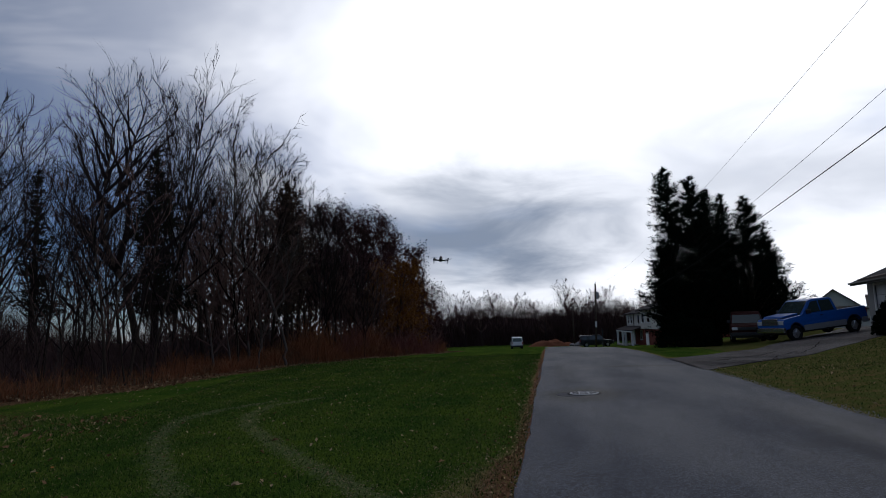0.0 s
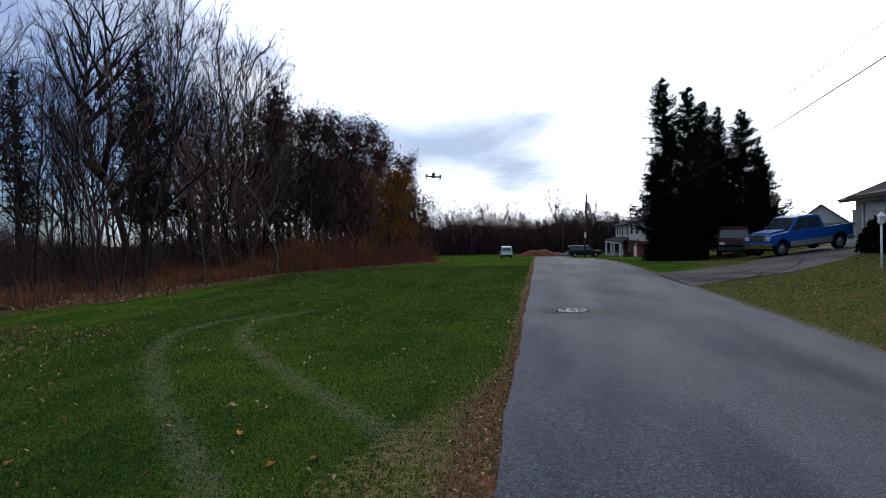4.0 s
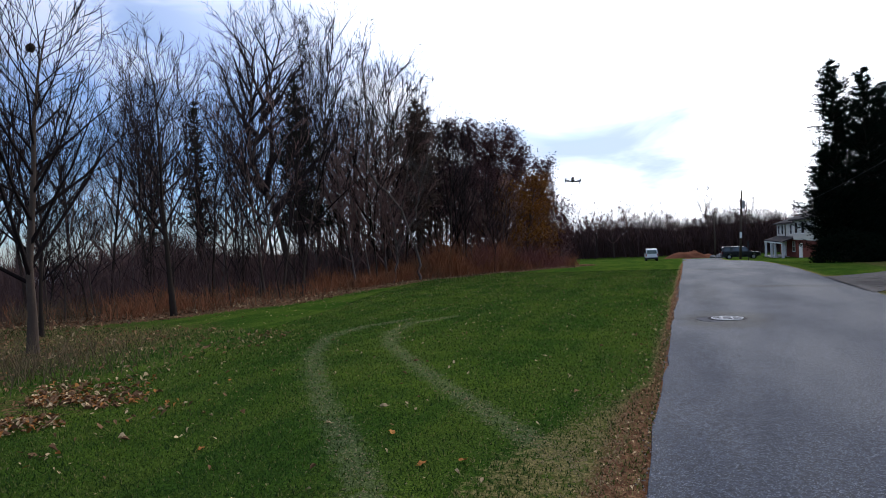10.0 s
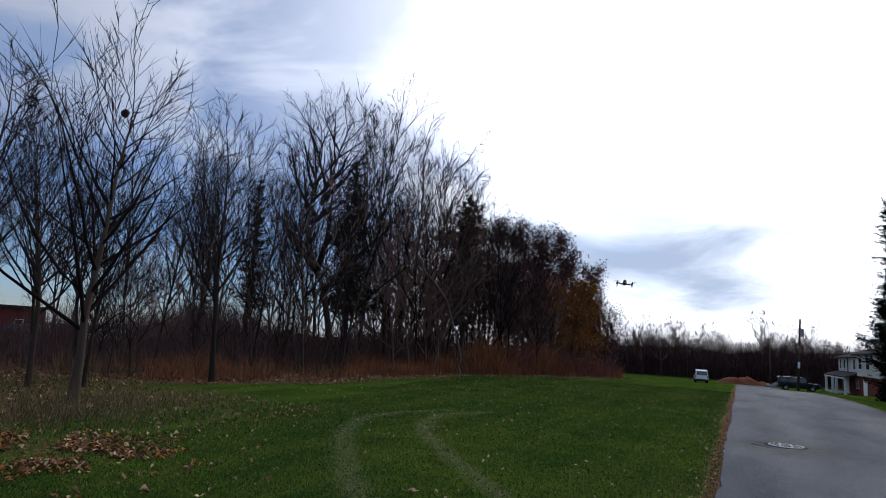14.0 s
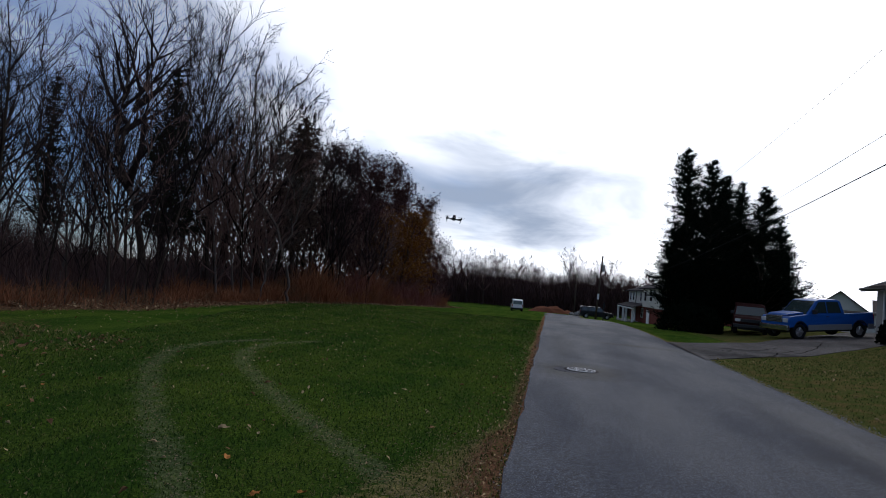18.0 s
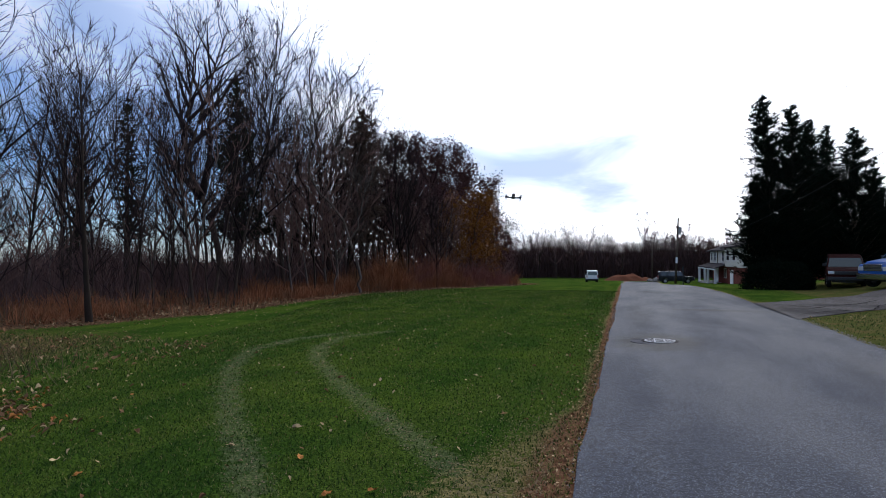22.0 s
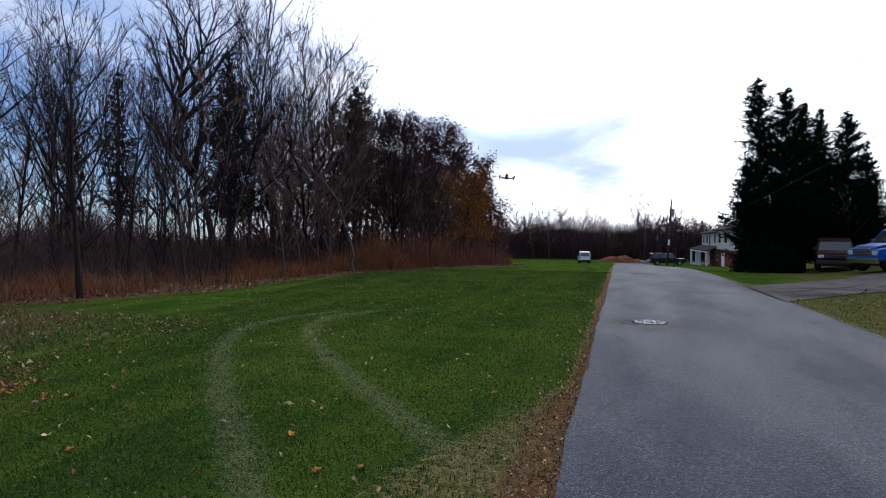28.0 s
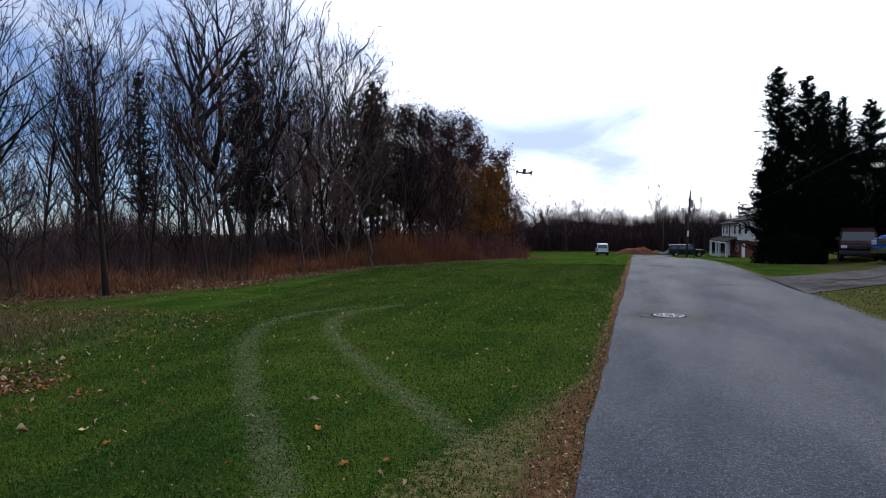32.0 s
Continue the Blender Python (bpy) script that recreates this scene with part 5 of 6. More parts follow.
# the two-storey house down the road
hx, hy = 13.0, 105.0
hz = float(ground_z(hx, hy - 10))
house = empty("house", pose(hx, hy, hz, 0, 0, -90), "cream two-storey house with porch and white columns", "house")
# local: the front runs along x from the far end, looking to -y
part("wall", a_box(0, 19, 0.0, 8, -0.8, 2.5), M["brick"], house, "red brick ground floor")
part("upper_wall", a_box(-0.05, 19, -0.4, 8.05, 2.5, 4.8), M["siding"], house, "cream siding upper storey")
part("wing_wall", a_box(19, 32, -0.7, 8.0, -0.8, 2.5), M["brick"], house, "red brick wing")
part("wing", a_box(19, 32, -0.9, 8.0, 2.5, 5.0), M["siding"], house, "pale siding wing")
roof_slab("roof", house, [(-0.5, -0.9, 4.72), (19.3, -0.9, 4.72), (19.3, 3.9, 6.3), (-0.5, 3.9, 6.3)], "roof", 0.18)
roof_slab("roof", house, [(-0.5, 8.6, 4.72), (19.3, 8.6, 4.72), (19.3, 3.9, 6.3), (-0.5, 3.9, 6.3)], "roof", 0.18)
roof_slab("roof", house, [(18.6, -1.4, 4.95), (32.5, -1.4, 4.95), (32.5, 3.6, 6.7), (18.6, 3.6, 6.7)], "roof", 0.18)
roof_slab("roof", house, [(18.6, 8.5, 4.95), (32.5, 8.5, 4.95), (32.5, 3.6, 6.7), (18.6, 3.6, 6.7)], "roof", 0.18)
part("chimney", a_box(21.0, 21.8, 4, 4.8, 6.0, 7.6), M["brick"], house)
part("downpipe", a_cyl((9.0, -0.46, 2.5), (9.0, -0.46, 4.7), 0.06, 0.06, sides=8), M["pole_wood"], house, "brown downpipe")
for x0 in (1.6, 5.2, 13.0):
    window(house, "y", x0, x0 + 1.7, 3.2, 4.4, -0.4, -1)
for x0 in (20.4, 25.0):
    window(house, "y", x0, x0 + 2.2, 3.3, 4.5, -0.9, -1)
part("garage_panel", a_box(2.0, 6.4, -0.06, 0.0, 0.0, 2.2, bevel=0.01), M["white_trim"], house, "white garage door")
window(house, "y", 12.0, 14.0, 0.9, 2.1, 0.0, -1)
part("door", a_box(15.6, 16.6, -0.05, 0.0, 0.0, 2.1), M["dark_trim"], house, "dark front door")
part("side_door", a_box(22.0, 24.2, -0.76, -0.7, 0.0, 2.1), M["white_trim"], house, "white door of the wing")
roof_slab("porch_roof", house, [(-0.3, -2.2, 2.3), (18.9, -2.2, 2.3), (18.9, -0.41, 2.85), (-0.3, -0.41, 2.85)], "roof", 0.12)
part("porch_beam", a_box(-0.2, 18.8, -2.15, -2.0, 2.0, 2.17), M["white_trim"], house)
part("porch_floor", a_box(-0.1, 18.9, -2.2, 0.0, -0.8, 0.03), M["concrete"], house)
for x in (0.1, 7.2, 10.8, 18.3):
    part("porch_column", a_box(x, x + 0.3, -2.15, -1.85, 0.03, 2.0, bevel=0.02), M["white_trim"], house, "white porch column")

# the pale house behind the garage
wx, wy = polar(23.5, 82)
wh = empty("house", pose(wx, wy, float(ground_z(wx, wy)), 0, 0, -24), "pale blue-white gabled house behind the garage", "house")
part("wall", a_box(-3.5, 8, 0, 8, -1, 3.2), M["siding"], wh)
part("gable", a_prism([(-3.5, 3.2), (1.7, 3.2), (-0.9, 5.2)], 1, 0, 0.2), M["siding"], wh)
roof_slab("roof", wh, [(-3.9, -0.3, 2.95), (-0.9, -0.3, 5.3), (-0.9, 8.3, 5.3), (-3.9, 8.3, 2.95)], "old_roof")
roof_slab("roof", wh, [(2.1, -0.3, 2.95), (-0.9, -0.3, 5.3), (-0.9, 8.3, 5.3), (2.1, 8.3, 2.95)], "roof")
roof_slab("roof", wh, [(2.1, -0.4, 3.0), (8.4, -0.4, 3.0), (8.4, 4, 4.6), (2.1, 4, 4.6)], "old_roof")
window(wh, "y", -1.4, -0.4, 1.5, 2.7, 0, -1)
window(wh, "y", 3.4, 4.4, 1.3, 2.5, 0, -1)

# the brick building beyond the woods
bx, by = polar(-63.0, 76)
bb = empty("brick_building", pose(bx, by, float(ground_z(bx, by)) - 0.7, 0, 0, 64), "low red brick building glimpsed through bare trees", "building")
part("wall", a_box(-6.5, 5.5, 0, 9, -0.8, 3.6), M["brick"], bb)
part("roof", a_box(-6.8, 5.8, -0.3, 9.3, 3.6, 3.85), M["roof"], bb)
for k in range(4):
    window(bb, "y", -6.0 + 3.0 * k, -5.4 + 3.0 * k, 1.0, 2.4, 0.0, -1)
strip("parking_lot", [(*polar(-66 + i, 52), *polar(-66 + i, 68)) for i in range(0, 22)], M["drive"], 0.03, 0.05, "pale paved parking lot behind the woods", 0.0)
wx, wy = polar(-48.5, 44)
wm = bmesh.new()
bmesh.ops.create_circle(wm, cap_ends=True, segments=28, radius=1.0)
for v in wm.verts:
    v.co = Vector((v.co.x * 3.2 * (1 + 0.2 * noise.noise(v.co * 2)), v.co.y * 1.8, 0))
pond = tagged(part("pond", wm, M["water"]), "small pond reflecting the sky among the trees", "water", kind="structure")
pond.matrix_world = pose(wx, wy, float(ground_z(wx, wy)) + 0.05, 0, 0, 48)

# ---- road furniture ----
mh = empty("manhole", pose(0.70, 13.5, float(ground_z(0.7, 13.5)) + 0.028), "worn cast-iron manhole cover set in a patch of concrete", "manhole")
part("collar", cyl(bmesh.new(), (-0.10, -0.06, -0.03), (-0.10, -0.06, 0.002), 0.50, 0.49, 40), M["collar"], mh, "grey concrete patch round the cover")
part("rim", cyl(bmesh.new(), (0, 0, -0.02), (0, 0, 0.008), 0.38, 0.37, 36), M["iron_rim"], mh, "dark iron frame ring")
part("lid", cyl(bmesh.new(), (0, 0, 0.0), (0, 0, 0.018), 0.315, 0.305, 36), M["iron"], mh, "pale worn iron lid")
for k in range(5):
    w = 0.27 * math.cos(math.asin(min(0.95, abs(k - 2) * 0.11 / 0.29)))
    for a, b in ((-w, -0.12), (-0.09, 0.07), (0.10, w)):
        if b - a > 0.03:
            part("rib", a_box(a, b, -0.232 + 0.11 * k, -0.208 + 0.11 * k, 0.016, 0.022), M["iron_rim"], mh)


def utility_pole(x, y, h, lean, transformer, label):
    z = float(ground_z(x, y))
    ob = empty("utility_pole", pose(x, y, z, 0, lean, 0), label, "utility pole")
    part("pole", a_cyl((0, 0, -0.5), (0, 0, h), 0.16, 0.11, sides=10), M["pole_wood"], ob, smooth=True)
    if transformer:
        bm = a_cyl((0.28, 0, h - 2.3), (0.28, 0, h - 1.2), 0.24, 0.24, sides=14)
        part("transformer", bm, M["concrete"], ob, "grey can transformer")
        part("bracket", a_box(-0.1, 0.3, -0.04, 0.04, h - 1.35, h - 1.27), M["dark_trim"], ob)
        part("insulator", a_cyl((0, 0, h), (0, 0, h + 0.3), 0.05, 0.03, sides=8), M["dark_trim"], ob)
        part("notice", a_box(-0.14, 0.14, -0.19, -0.165, 2.9, 3.7), M["white_trim"], ob, "pale plate on the pole")
    else:
        part("crossarm", a_box(-0.7, 0.7, -0.06, 0.06, h - 0.7, h - 0.58), M["pole_wood"], ob)
    return ob


utility_pole(6.5, 91.5, 9.2, 2.6, True, "weathered wooden utility pole with a transformer")
utility_pole(4.4, 118, 7.6, 0, False, "thin wooden utility pole at the road's end")


def cable(pts, r):
    """A sagging cable through three points, as one tube."""
    (y0, y1, y2) = [p[1] for p in pts]
    t = Tubes()
    line = []
    for k in range(41):
        y = y0 + (y2 - y0) * k / 40
        l0 = (y - y1) * (y - y2) / ((y0 - y1) * (y0 - y2))
        l1 = (y - y0) * (y - y2) / ((y1 - y0) * (y1 - y2))
        l2 = (y - y0) * (y - y1) / ((y2 - y0) * (y2 - y1))
        line.append(Vector([l0 * pts[0][i] + l1 * pts[1][i] + l2 * pts[2][i] for i in range(3)]))
    t.add(line, [r] * 41, 5)
    return tagged(new("overhead_cable", t.mesh("overhead_cable", M["wire"])), "black overhead cable sagging between utility poles", "cable", "overhead cables")


cable([(6.2, -22, 8.3), (5.6, 15.6, 4.15), (6.4, 91.5, 4.6)], 0.010)
cable([(6.2, -22, 9.6), (5.7, 14.5, 4.85), (6.5, 91.5, 6.9)], 0.0045)
cable([(6.2, -22, 10.6), (6.0, 19.0, 6.6), (6.5, 91.5, 7.4)], 0.004)

# lamp post, shrubs and hedge on the yard
lx, ly = 11.95, 23.6
lamp = empty("lamp_post", pose(lx, ly, float(ground_z(lx, ly))), "white post lamp with a small lantern on the yard", "lamp post")
part("post", a_cyl((0, 0, -0.2), (0, 0, 1.55), 0.042, 0.034, sides=12), M["white_trim"], lamp, smooth=True)
part("collar", a_cyl((0, 0, 1.53), (0, 0, 1.60), 0.05, 0.085, sides=12), M["white_trim"], lamp)
part("lantern", taper(a_box(-0.075, 0.075, -0.075, 0.075, 1.60, 1.84), 1.60, 1.84, -0.35), M["lamp_glass"], lamp, "clear glass lantern")
for a in (-1, 1):
    for b in (-1, 1):
        part("lantern_bar", a_cyl((0.078 * a, 0.078 * b, 1.60), (0.09 * a, 0.11 * b, 1.84), 0.009, 0.009, sides=6), M["white_trim"], lamp)
part("cap", a_cyl((0, 0, 1.84), (0, 0, 1.98), 0.15, 0.02, sides=8), M["white_trim"], lamp)
part("finial", a_cyl((0, 0, 1.97), (0, 0, 2.05), 0.016, 0.006, sides=8), M["white_trim"], lamp)
lx, ly = polar(4.7, 56)
sign = empty("sign_post", pose(lx, ly, float(ground_z(lx, ly))), "thin dark sign post at the roadside", "sign post")
part("post", a_box(-0.04, 0.04, -0.03, 0.03, -0.2, 1.6), M["dark_trim"], sign)
part("plate", a_box(-0.06, 0.06, -0.045, -0.03, 1.15, 1.6), M["dark_trim"], sign)


def shrub(x, y, rx, ry, h, mat, label, count, seed, size=0.10, name="shrub"):
    """A clipped or loose shrub: bent stems under a shell of many small leaves."""
    r = np.random.RandomState(seed)
    z = float(ground_z(x, y))
    ob = empty(name, pose(x, y, z), label, "shrub")
    d = r.normal(0, 1, (count, 3))
    d[:, 2] = np.abs(d[:, 2])
    d /= np.linalg.norm(d, axis=1, keepdims=True)
    bump = np.array([1 + 0.22 * noise.noise(Vector(v) * 2.2 + Vector((seed, 0, 0))) for v in d])
    p = d * (bump * r.uniform(0.55, 1.03, count) ** 0.5)[:, None] * (rx, ry, h)
    t = Tubes()
    for k in range(26):
        q = p[k]
        t.add([(q[0] * 0.1, q[1] * 0.1, -0.05), (q[0] * 0.45, q[1] * 0.45, q[2] * 0.6), tuple(q * 0.95)], [0.03, 0.02, 0.006], 4)
    part("stems", t.mesh("stems", M["bark"]), None, ob)
    part("leaves", leaf_cloud("leaves", p, M[mat], count, size, seed, 0.03), None, ob)
    return ob


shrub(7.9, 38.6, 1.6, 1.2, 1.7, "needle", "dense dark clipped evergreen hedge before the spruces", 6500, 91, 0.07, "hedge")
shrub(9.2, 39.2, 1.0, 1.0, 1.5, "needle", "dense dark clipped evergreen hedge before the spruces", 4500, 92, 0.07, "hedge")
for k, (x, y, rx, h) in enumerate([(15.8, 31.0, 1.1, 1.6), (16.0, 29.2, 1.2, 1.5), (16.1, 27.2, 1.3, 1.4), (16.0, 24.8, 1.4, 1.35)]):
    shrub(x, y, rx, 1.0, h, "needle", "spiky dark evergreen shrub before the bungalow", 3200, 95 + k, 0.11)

# heap of leaves, stones and bins at the road's end
hm = bmesh.new()
bmesh.ops.create_grid(hm, x_segments=34, y_segments=16, size=1.0)
for v in hm.verts:
    q = max(0.0, 1 - (v.co.x ** 2 + v.co.y ** 2))
    v.co = Vector((v.co.x * 4.2, v.co.y * 2.0, 1.25 * q ** 0.8 * (0.8 + 0.5 * noise.noise(v.co * 3)) - 0.05))
heap = tagged(part("leaf_mound", hm, M["earth"], smooth=True), "long low russet heap of leaves at the road's end", "heap")
heap.matrix_world = pose(0.2, 109, float(ground_z(0.2, 109)))
for k, (x, y, s) in enumerate([(3.6, 106, 0.5), (4.6, 105.2, 0.7), (5.4, 106.5, 0.55)]):
    rm = bmesh.new()
    bmesh.ops.create_icosphere(rm, subdivisions=2, radius=s)
    for v in rm.verts:
        v.co *= 1 + 0.3 * noise.noise(v.co * 2.2 + Vector((k, 0, 0)))
        v.co.z *= 0.7
    ob = tagged(part("boulder", rm, M["rock"]), "grey boulder at the road's end", "boulder", "boulders at the road's end")
    ob.matrix_world = pose(x, y, float(ground_z(x, y)) + s * 0.3)

# ---- the hovering quadcopter ----
dx, dy = polar(-9.8, 13.5)
dr = empty("quadcopter", pose(dx, dy, 1.75 + 13.5 * math.tan(radians(5.5)), 0, 4, 14), "small black quadcopter hovering above the lawn", "drone")
part("body", a_box(-0.035, 0.035, -0.10, 0.10, -0.02, 0.06, bevel=0.02), M["drone_black"], dr)
part("battery", a_box(-0.028, 0.028, -0.06, 0.09, 0.06, 0.09, bevel=0.012), M["drone_red"], dr, "dark red battery pack")
part("camera_dome", a_cyl((0, -0.14, 0.0), (0, -0.09, 0.01), 0.022, 0.034, sides=12), M["drone_black"], dr)
for sx in (-1, 1):
    for sy in (-1, 1):
        arm = part("arm", a_cyl((0.03 * sx, 0.04 * sy, 0.0), (0.155 * sx, 0.12 * sy, 0.01), 0.010, 0.008, sides=8), M["drone_black"], dr)
        part("motor", a_cyl((0.155 * sx, 0.12 * sy, 0.0), (0.155 * sx, 0.12 * sy, 0.045), 0.016, 0.014, sides=10), M["drone_black"], dr)
        part("leg", a_cyl((0.155 * sx, 0.12 * sy, 0.0), (0.15 * sx, 0.12 * sy, -0.07), 0.006, 0.004, sides=6), M["drone_black"], dr)
        part("propeller", a_box(0.155 * sx - 0.075, 0.155 * sx + 0.075, 0.12 * sy - 0.008, 0.12 * sy + 0.008, 0.047, 0.050), M["drone_black"], dr)

# ---- grass, fallen leaves and gravel ----
gr = np.random.RandomState(21)


def blades(name, count, x0, x1, y0, y1, mat, keep, h0, h1, label, width=0.0045, power=1.0, fan=False):
    """Grass blades as one mesh, thinner with distance from the road's near end."""
    y = y0 + (y1 - y0) * gr.uniform(0, 1, count) ** power
    x = x1 + (x0 - x1) * gr.uniform(0, 1, count) * np.clip((0.45 + 0.55 * y / y1) if fan else 1.0, 0, 1)
    k = gr.uniform(0, 1, count) < keep(x, y)
    x, y = x[k], y[k]
    n = len(x)
    z = ground_z(x, y) - 0.006
    a, h = gr.uniform(0, 6.2832, n), gr.uniform(h0, h1, n)
    w = width * gr.uniform(0.7, 1.4, n) * (1 + 0.10 * y)
    lean = gr.normal(0, 0.5, (n, 2)) * h[:, None]
    p = np.stack([x, y, z], 1)
    side = np.stack([np.cos(a) * w, np.sin(a) * w, np.zeros(n)], 1)
    tip = p + np.concatenate([lean, h[:, None]], 1)
    verts = np.stack([p - side, p + side, tip], 1).reshape(-1, 3)
    faces = np.arange(3 * n).reshape(-1, 3)
    return tagged(new(name, mesh_from(name, verts, faces.tolist(), mat)), label, "grass", kind="stuff")


def lawn_keep(x, y):
    return np.clip(1 - 0.75 * wear_at(x, y) - 0.9 * verge_at(x, y) - 0.55 * litter_at(x, y), 0.04, 1)


def yard_keep(x, y):
    """Only on this side of the driveway, and before the bungalow."""
    return 0.95 * (y < DRIVE_Y0 - 0.4 + 1.04 * (x - 4.55)) * (x < 18.6)


blades("grass", 230000, -14, -0.35, 2.2, 34, M["blade"], lawn_keep, 0.012, 0.042, "short mown green grass blades on the lawn", power=2.0, fan=True)
blades("grass", 24000, -7, -0.35, -5, 2.2, M["blade"], lawn_keep, 0.012, 0.042, "short mown green grass blades beside the road")
blades("grass", 26000, -2.1, -0.35, 2.2, 12, M["dry_blade"], lambda x, y: np.clip(verge_at(x, y) * 1.3, 0, 1), 0.01, 0.04, "half-dry grass along the road's edge")
blades("grass", 60000, 4.75, 19.0, 7, 34, M["yard_blade"], yard_keep, 0.02, 0.055, "half-dry grass on the sloping yard")
blades("grass", 30000, -17, -6.4, 2.0, 11, M["yard_blade"], lambda x, y: np.clip(0.7 * sstep(6.4, 9.5, -x) * sstep(-14.0, -9.0, -y) * 0.9 + 0 * x, 0, 1), 0.03, 0.10, "rough half-dry grass round the young trees")


def scatter(name, pts, size, mat, label, seed):
    """Fallen leaves as one mesh: bent, curled diamonds lying at all angles."""
    r = np.random.RandomState(seed)
    n = len(pts)
    c = np.concatenate([pts, (ground_z(pts[:, 0], pts[:, 1]) + r.uniform(0.01, 0.04, n))[:, None]], 1)
    a = r.uniform(0, 6.2832, n)
    u = np.stack([np.cos(a), np.sin(a), r.normal(0, 0.5, n)], 1)
    v = np.stack([-np.sin(a), np.cos(a), r.normal(0, 0.35, n)], 1)
    s = (size * r.uniform(0.5, 1.35, n))[:, None]
    up = np.array([0, 0, 1.0]) * s * r.uniform(0.0, 0.8, (n, 1))
    verts = np.stack([c - u * s, c - u * s * 0.25 + v * s * 0.62 + up, c + u * s * 0.3 + v * s * 0.4 + up, c + u * s * 1.05,
                      c + u * s * 0.25 - v * s * 0.45 + up, c - u * s * 0.3 - v * s * 0.58 + up], 1).reshape(-1, 3)
    i = np.arange(n)[:, None] * 6
    faces = np.concatenate([i + [0, 3, 2], i + [0, 2, 1], i + [0, 5, 4], i + [0, 4, 3]], 0)
    return tagged(new(name, mesh_from(name, verts, faces.tolist(), mat)), label, "leaves", kind="stuff")


lawn_pts = np.stack([gr.uniform(-13, -0.5, 1500), 3 + 27 * gr.uniform(0, 1, 1500) ** 1.1], 1)
scatter("fallen_leaves", lawn_pts[:950], 0.024, M["pale_leaf"], "small pale leaves scattered on the lawn", 1)
scatter("fallen_leaves", lawn_pts[950:1350], 0.028, M["litter"], "small brown leaves scattered on the lawn", 2)
edge = edge_points(5200, -1.3, 2.2, 2, 46, -40)[:, :2]
scatter("fallen_leaves", edge[:3600], 0.05, M["litter"], "brown leaves drifted along the wood's edge", 3)
scatter("fallen_leaves", edge[3600:], 0.045, M["pale_leaf"], "pale tan leaves drifted along the wood's edge", 4)
pile = np.array((-7.45, 4.62)) + gr.normal(0, 1, (2700, 2)) * (0.85, 0.68)
pile = pile[np.array([noise.noise((x * 1.4, y * 1.4, 2.0)) > -0.06 for x, y in pile])]
scatter("fallen_leaves", pile[:760], 0.038, M["litter"], "drift of large curled brown leaves on the lawn", 5)
scatter("fallen_leaves", pile[760:1180], 0.036, M["orange_leaf"], "drift of large rusty leaves on the lawn", 6)
scatter("fallen_leaves", pile[1180:], 0.034, M["pale_leaf"], "pale curled leaves in the drift", 7)
rough = np.stack([gr.uniform(-20, -7.5, 1500), gr.uniform(2.5, 11, 1500)], 1)
scatter("fallen_leaves", rough[:1100], 0.042, M["litter"], "brown leaves among rough grass round the young trees", 8)
scatter("fallen_leaves", rough[1100:], 0.04, M["pale_leaf"], "tan leaves among rough grass round the young trees", 9)
vy = 2 + 26 * gr.uniform(0, 1, 1500) ** 1.4
verge = np.stack([ROAD_L - np.abs(gr.normal(0.02, 0.22, 1500)) - 0.02, vy], 1)
scatter("fallen_leaves", verge[:900], 0.016, M["litter"], "crumbled brown leaf bits along the road's edge", 10)
scatter("fallen_leaves", verge[900:], 0.013, M["pale_leaf"], "crumbled pale leaf bits along the road's edge", 11)
yard_pts = np.stack([gr.uniform(4.8, 13, 170), gr.uniform(8, 21, 170)], 1)
scatter("fallen_leaves", yard_pts, 0.035, M["pale_leaf"], "tan leaves scattered over the sloping yard", 12)


def gravel(name, pts, size, mat, label, seed):
    """Small uneven stones, as one mesh of stuff."""
    r = np.random.RandomState(seed)
    n = len(pts)
    c = np.concatenate([pts, ground_z(pts[:, 0], pts[:, 1])[:, None] + 0.004], 1)
    s = (size * r.uniform(0.4, 1.4, n))[:, None]
    o = np.array([[1, 0, 0], [-0.3, 0.9, 0.1], [-0.6, -0.8, 0], [0.1, 0.1, 0.8]])
    verts = (c[:, None, :] + o[None] * s[:, None, :] * r.uniform(0.6, 1.3, (n, 4, 1))).reshape(-1, 3)
    i = np.arange(n)[:, None] * 4
    faces = np.concatenate([i + [0, 1, 3], i + [1, 2, 3], i + [2, 0, 3]], 0)
    return tagged(new(name, mesh_from(name, verts, faces.tolist(), mat)), label, "gravel", kind="stuff")


gp = np.stack([-0.55 - np.abs(gr.normal(0, 0.4, 2200)), gr.normal(5.3, 1.3, 2200)], 1)
gravel("gravel", gp, 0.008, M["straw"], "loose pale straw and grit in the worn verge", 1)
gp = np.concatenate([np.array(a) + (np.array(b) - np.array(a)) * gr.uniform(0, 1, (150, 1)) + gr.normal(0, 0.13, (150, 2)) for t in TRACKS for a, b in zip(t, t[1:])])
gravel("gravel", gp, 0.009, M["straw"], "pale grit and dead grass bits in the worn tracks", 4)
gp = np.stack([ROAD_L + gr.normal(0, 0.05, 900), gr.uniform(2.5, 24, 900)], 1)
gravel("gravel", gp, 0.014, M["rock"], "crumbs of broken asphalt along the road's edge", 2)
gp = np.stack([ROAD_R + np.abs(gr.normal(0, 0.10, 900)), gr.uniform(7, 20, 900)], 1)
gravel("gravel", gp, 0.018, M["rock"], "grey grit along the road's far edge", 3)
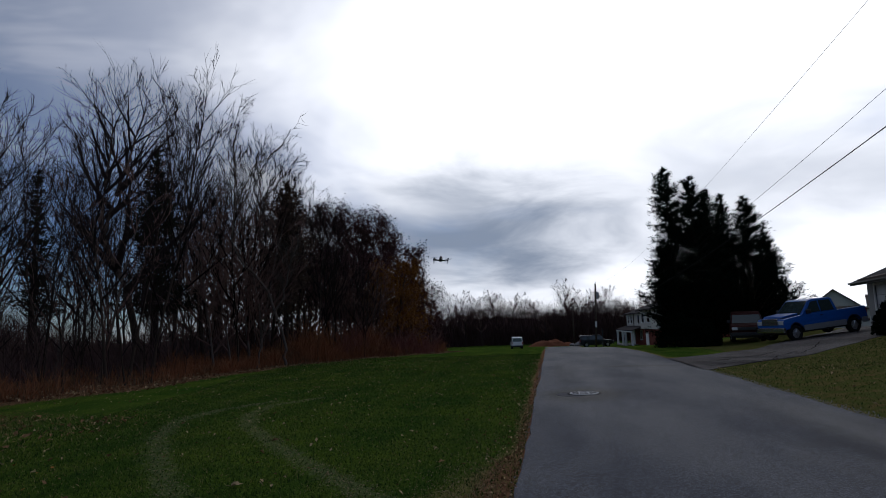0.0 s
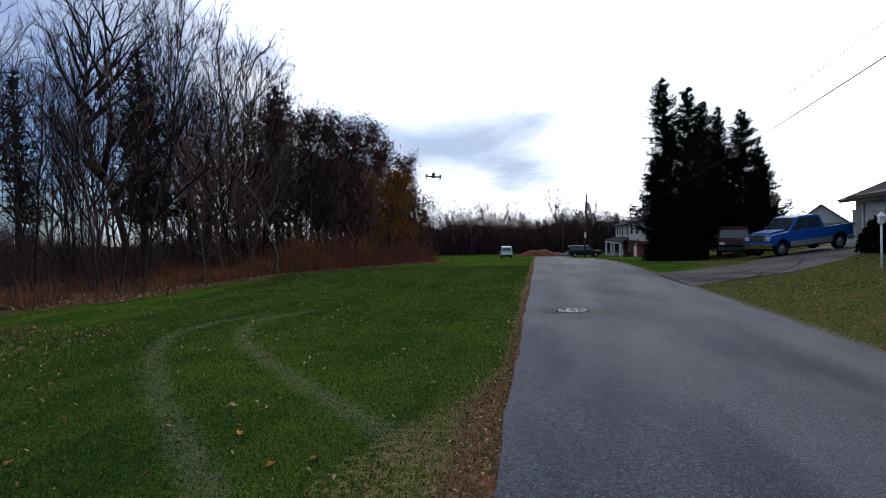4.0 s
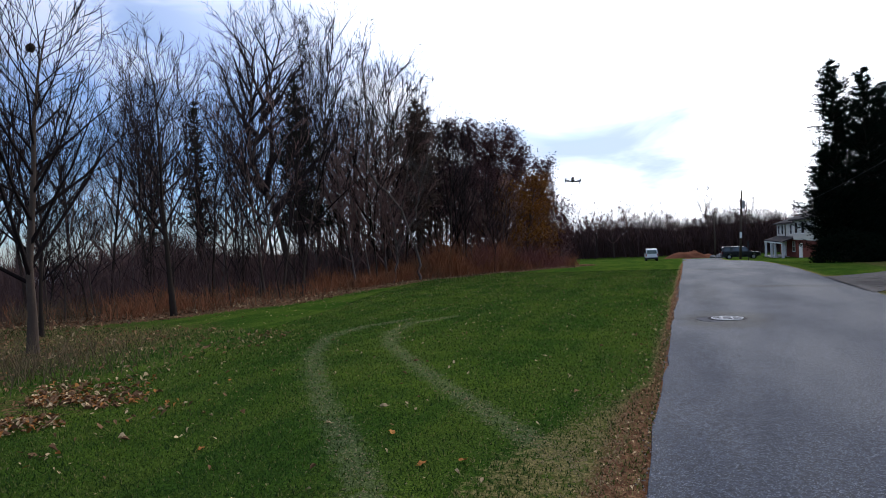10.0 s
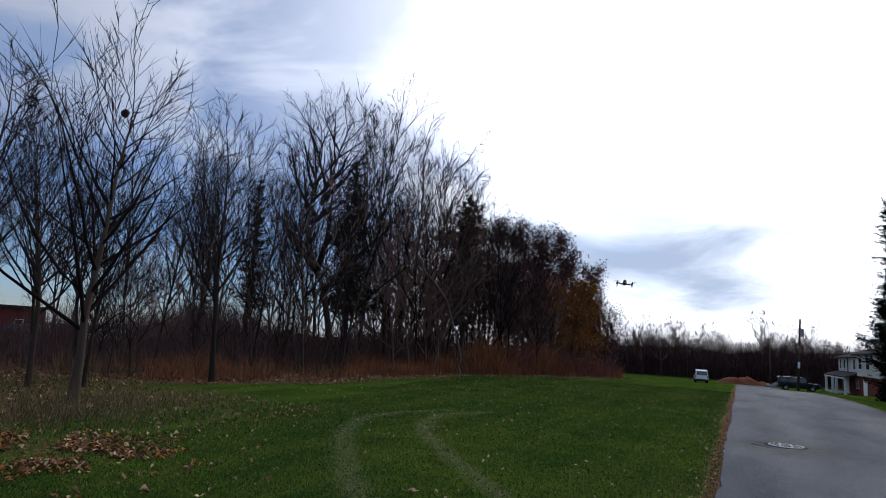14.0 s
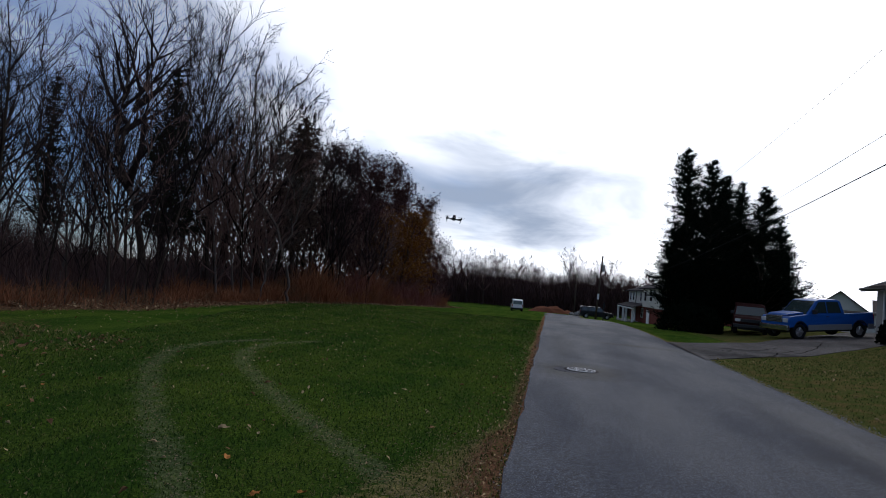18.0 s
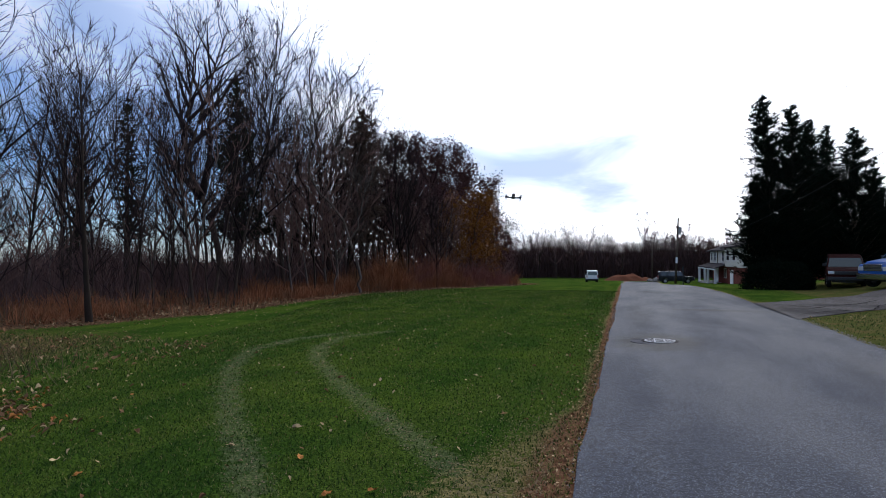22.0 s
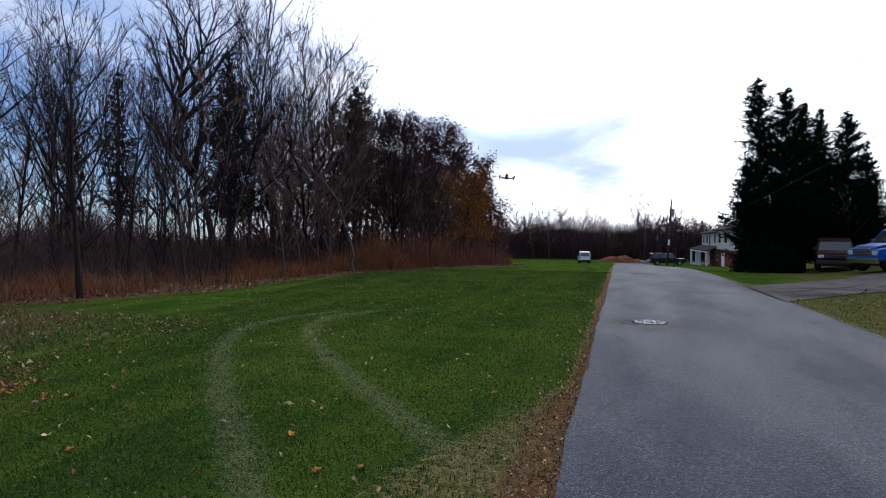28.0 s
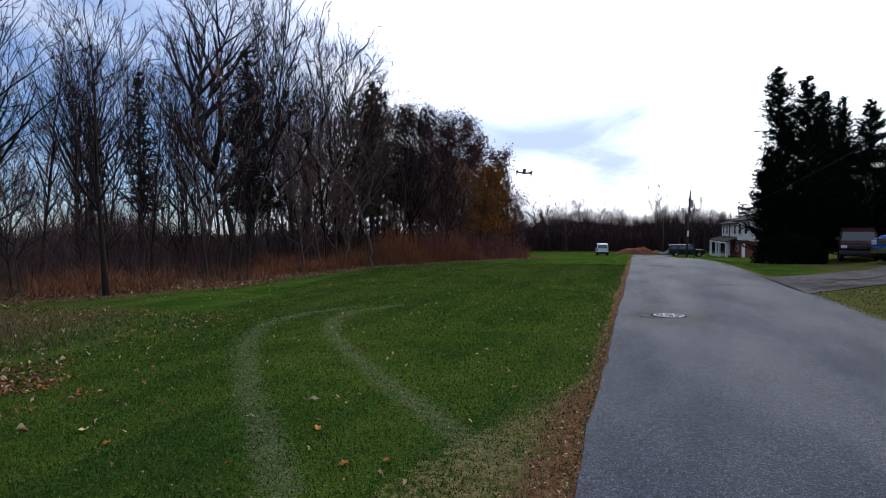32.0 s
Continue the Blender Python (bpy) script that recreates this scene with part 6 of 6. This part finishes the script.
for (lx0, ly0), nm, s, turn in [((-3.15, 5.71), "pale_leaf", 0.085, 20), ((-2.66, 4.92), "orange_leaf", 0.07, 130), ((-1.76, 4.41), "orange_leaf", 0.06, 250), ((-2.05, 4.25), "orange_leaf", 0.06, 70),
                                ((-4.62, 4.25), "pale_leaf", 0.075, 300), ((-3.42, 5.0), "pale_leaf", 0.06, 200), ((-3.9, 8.22), "litter", 0.08, 15), ((-4.15, 4.05), "orange_leaf", 0.05, 90), ((-1.25, 6.9), "litter", 0.05, 45), ((-2.1, 9.0), "pale_leaf", 0.06, 160)]:
    bm = bmesh.new()
    s *= 0.75
    ring = []
    for q in range(15):
        a = 6.2832 * q / 15
        r = s * (0.62 + 0.38 * math.cos(2.5 * a * 2) ** 2) * (1.25 if abs(a) < 0.3 else 1)
        ring.append(bm.verts.new((r * math.cos(a), r * 0.8 * math.sin(a), 0.35 * s * (math.sin(a) ** 2) + 0.1 * s * math.cos(3 * a))))
    mid = bm.verts.new((0, 0, 0))
    for q in range(15):
        bm.faces.new((mid, ring[q], ring[(q + 1) % 15]))
    cyl(bm, (-s * 0.9, 0, 0.05 * s), (-s * 1.5, 0.1 * s, 0.25 * s), 0.002, 0.002, 5)
    leaf_ob = part("fallen_leaf", bm, M[nm])
    leaf_ob.matrix_world = pose(lx0, ly0, float(ground_z(lx0, ly0)) + 0.022, 8, -6, turn)
    tagged(leaf_ob, "large curled tan leaf lying on the lawn" if nm == "pale_leaf" else "large curled orange-brown leaf lying on the lawn", "leaf", "large leaves on the lawn")


def crack(name, pts, w, label, lift):
    """A narrow uneven dark crack in the paving."""
    verts, faces = [], []
    pts = [Vector((*p, 0)) for p in pts]
    fine = []
    for a, b in zip(pts, pts[1:]):
        for q in range(6):
            v = a.lerp(b, q / 6)
            fine.append(v + Vector((noise.noise(v * 3.1), noise.noise(v * 2.7 + Vector((5, 0, 0))), 0)) * 0.12)
    for i, v in enumerate(fine):
        d = (fine[min(i + 1, len(fine) - 1)] - fine[max(i - 1, 0)]).normalized()
        s = Vector((-d.y, d.x, 0)) * w * (0.6 + 0.6 * abs(noise.noise(v * 6)))
        for q in (v - s, v + s):
            verts.append((q.x, q.y, float(ground_z(q.x, q.y)) + lift(q.x)))
    for i in range(len(fine) - 1):
        faces.append((2 * i, 2 * i + 1, 2 * i + 3, 2 * i + 2))
    return tagged(new(name, mesh_from(name, verts, faces, M["tar"])), label, "crack", kind="structure")


def on_road(x):
    return 0.0165 + 0.03 * (1 - (2 * (x - ROAD_L) / (ROAD_R - ROAD_L) - 1) ** 2)


for pts in ([(5.0, 20.6), (6.2, 22.0), (7.4, 22.6), (9.5, 24.4)], [(5.2, 24.6), (6.4, 22.8), (6.9, 21.4)], [(4.9, 22.6), (6.0, 23.0), (7.2, 24.8), (8.6, 26.0)], [(7.6, 22.8), (8.4, 24.8), (10.2, 27.2)], [(5.4, 21.4), (6.6, 21.6), (7.8, 22.9)], [(9.2, 25.2), (11.0, 28.0), (12.4, 31.0)], [(6.2, 24.2), (7.9, 25.4), (9.4, 27.6)]):
    crack("driveway_crack", pts, 0.035, "dark crack in the pale driveway", lambda x: 0.055)
for pts in ([(3.1, 6.2), (3.35, 5.4), (3.3, 4.7), (3.6, 4.0)], [(3.4, 5.2), (3.8, 4.9), (4.3, 5.0)]):
    crack("road_crack", pts, 0.005, "fine dark crack in the asphalt", on_road)
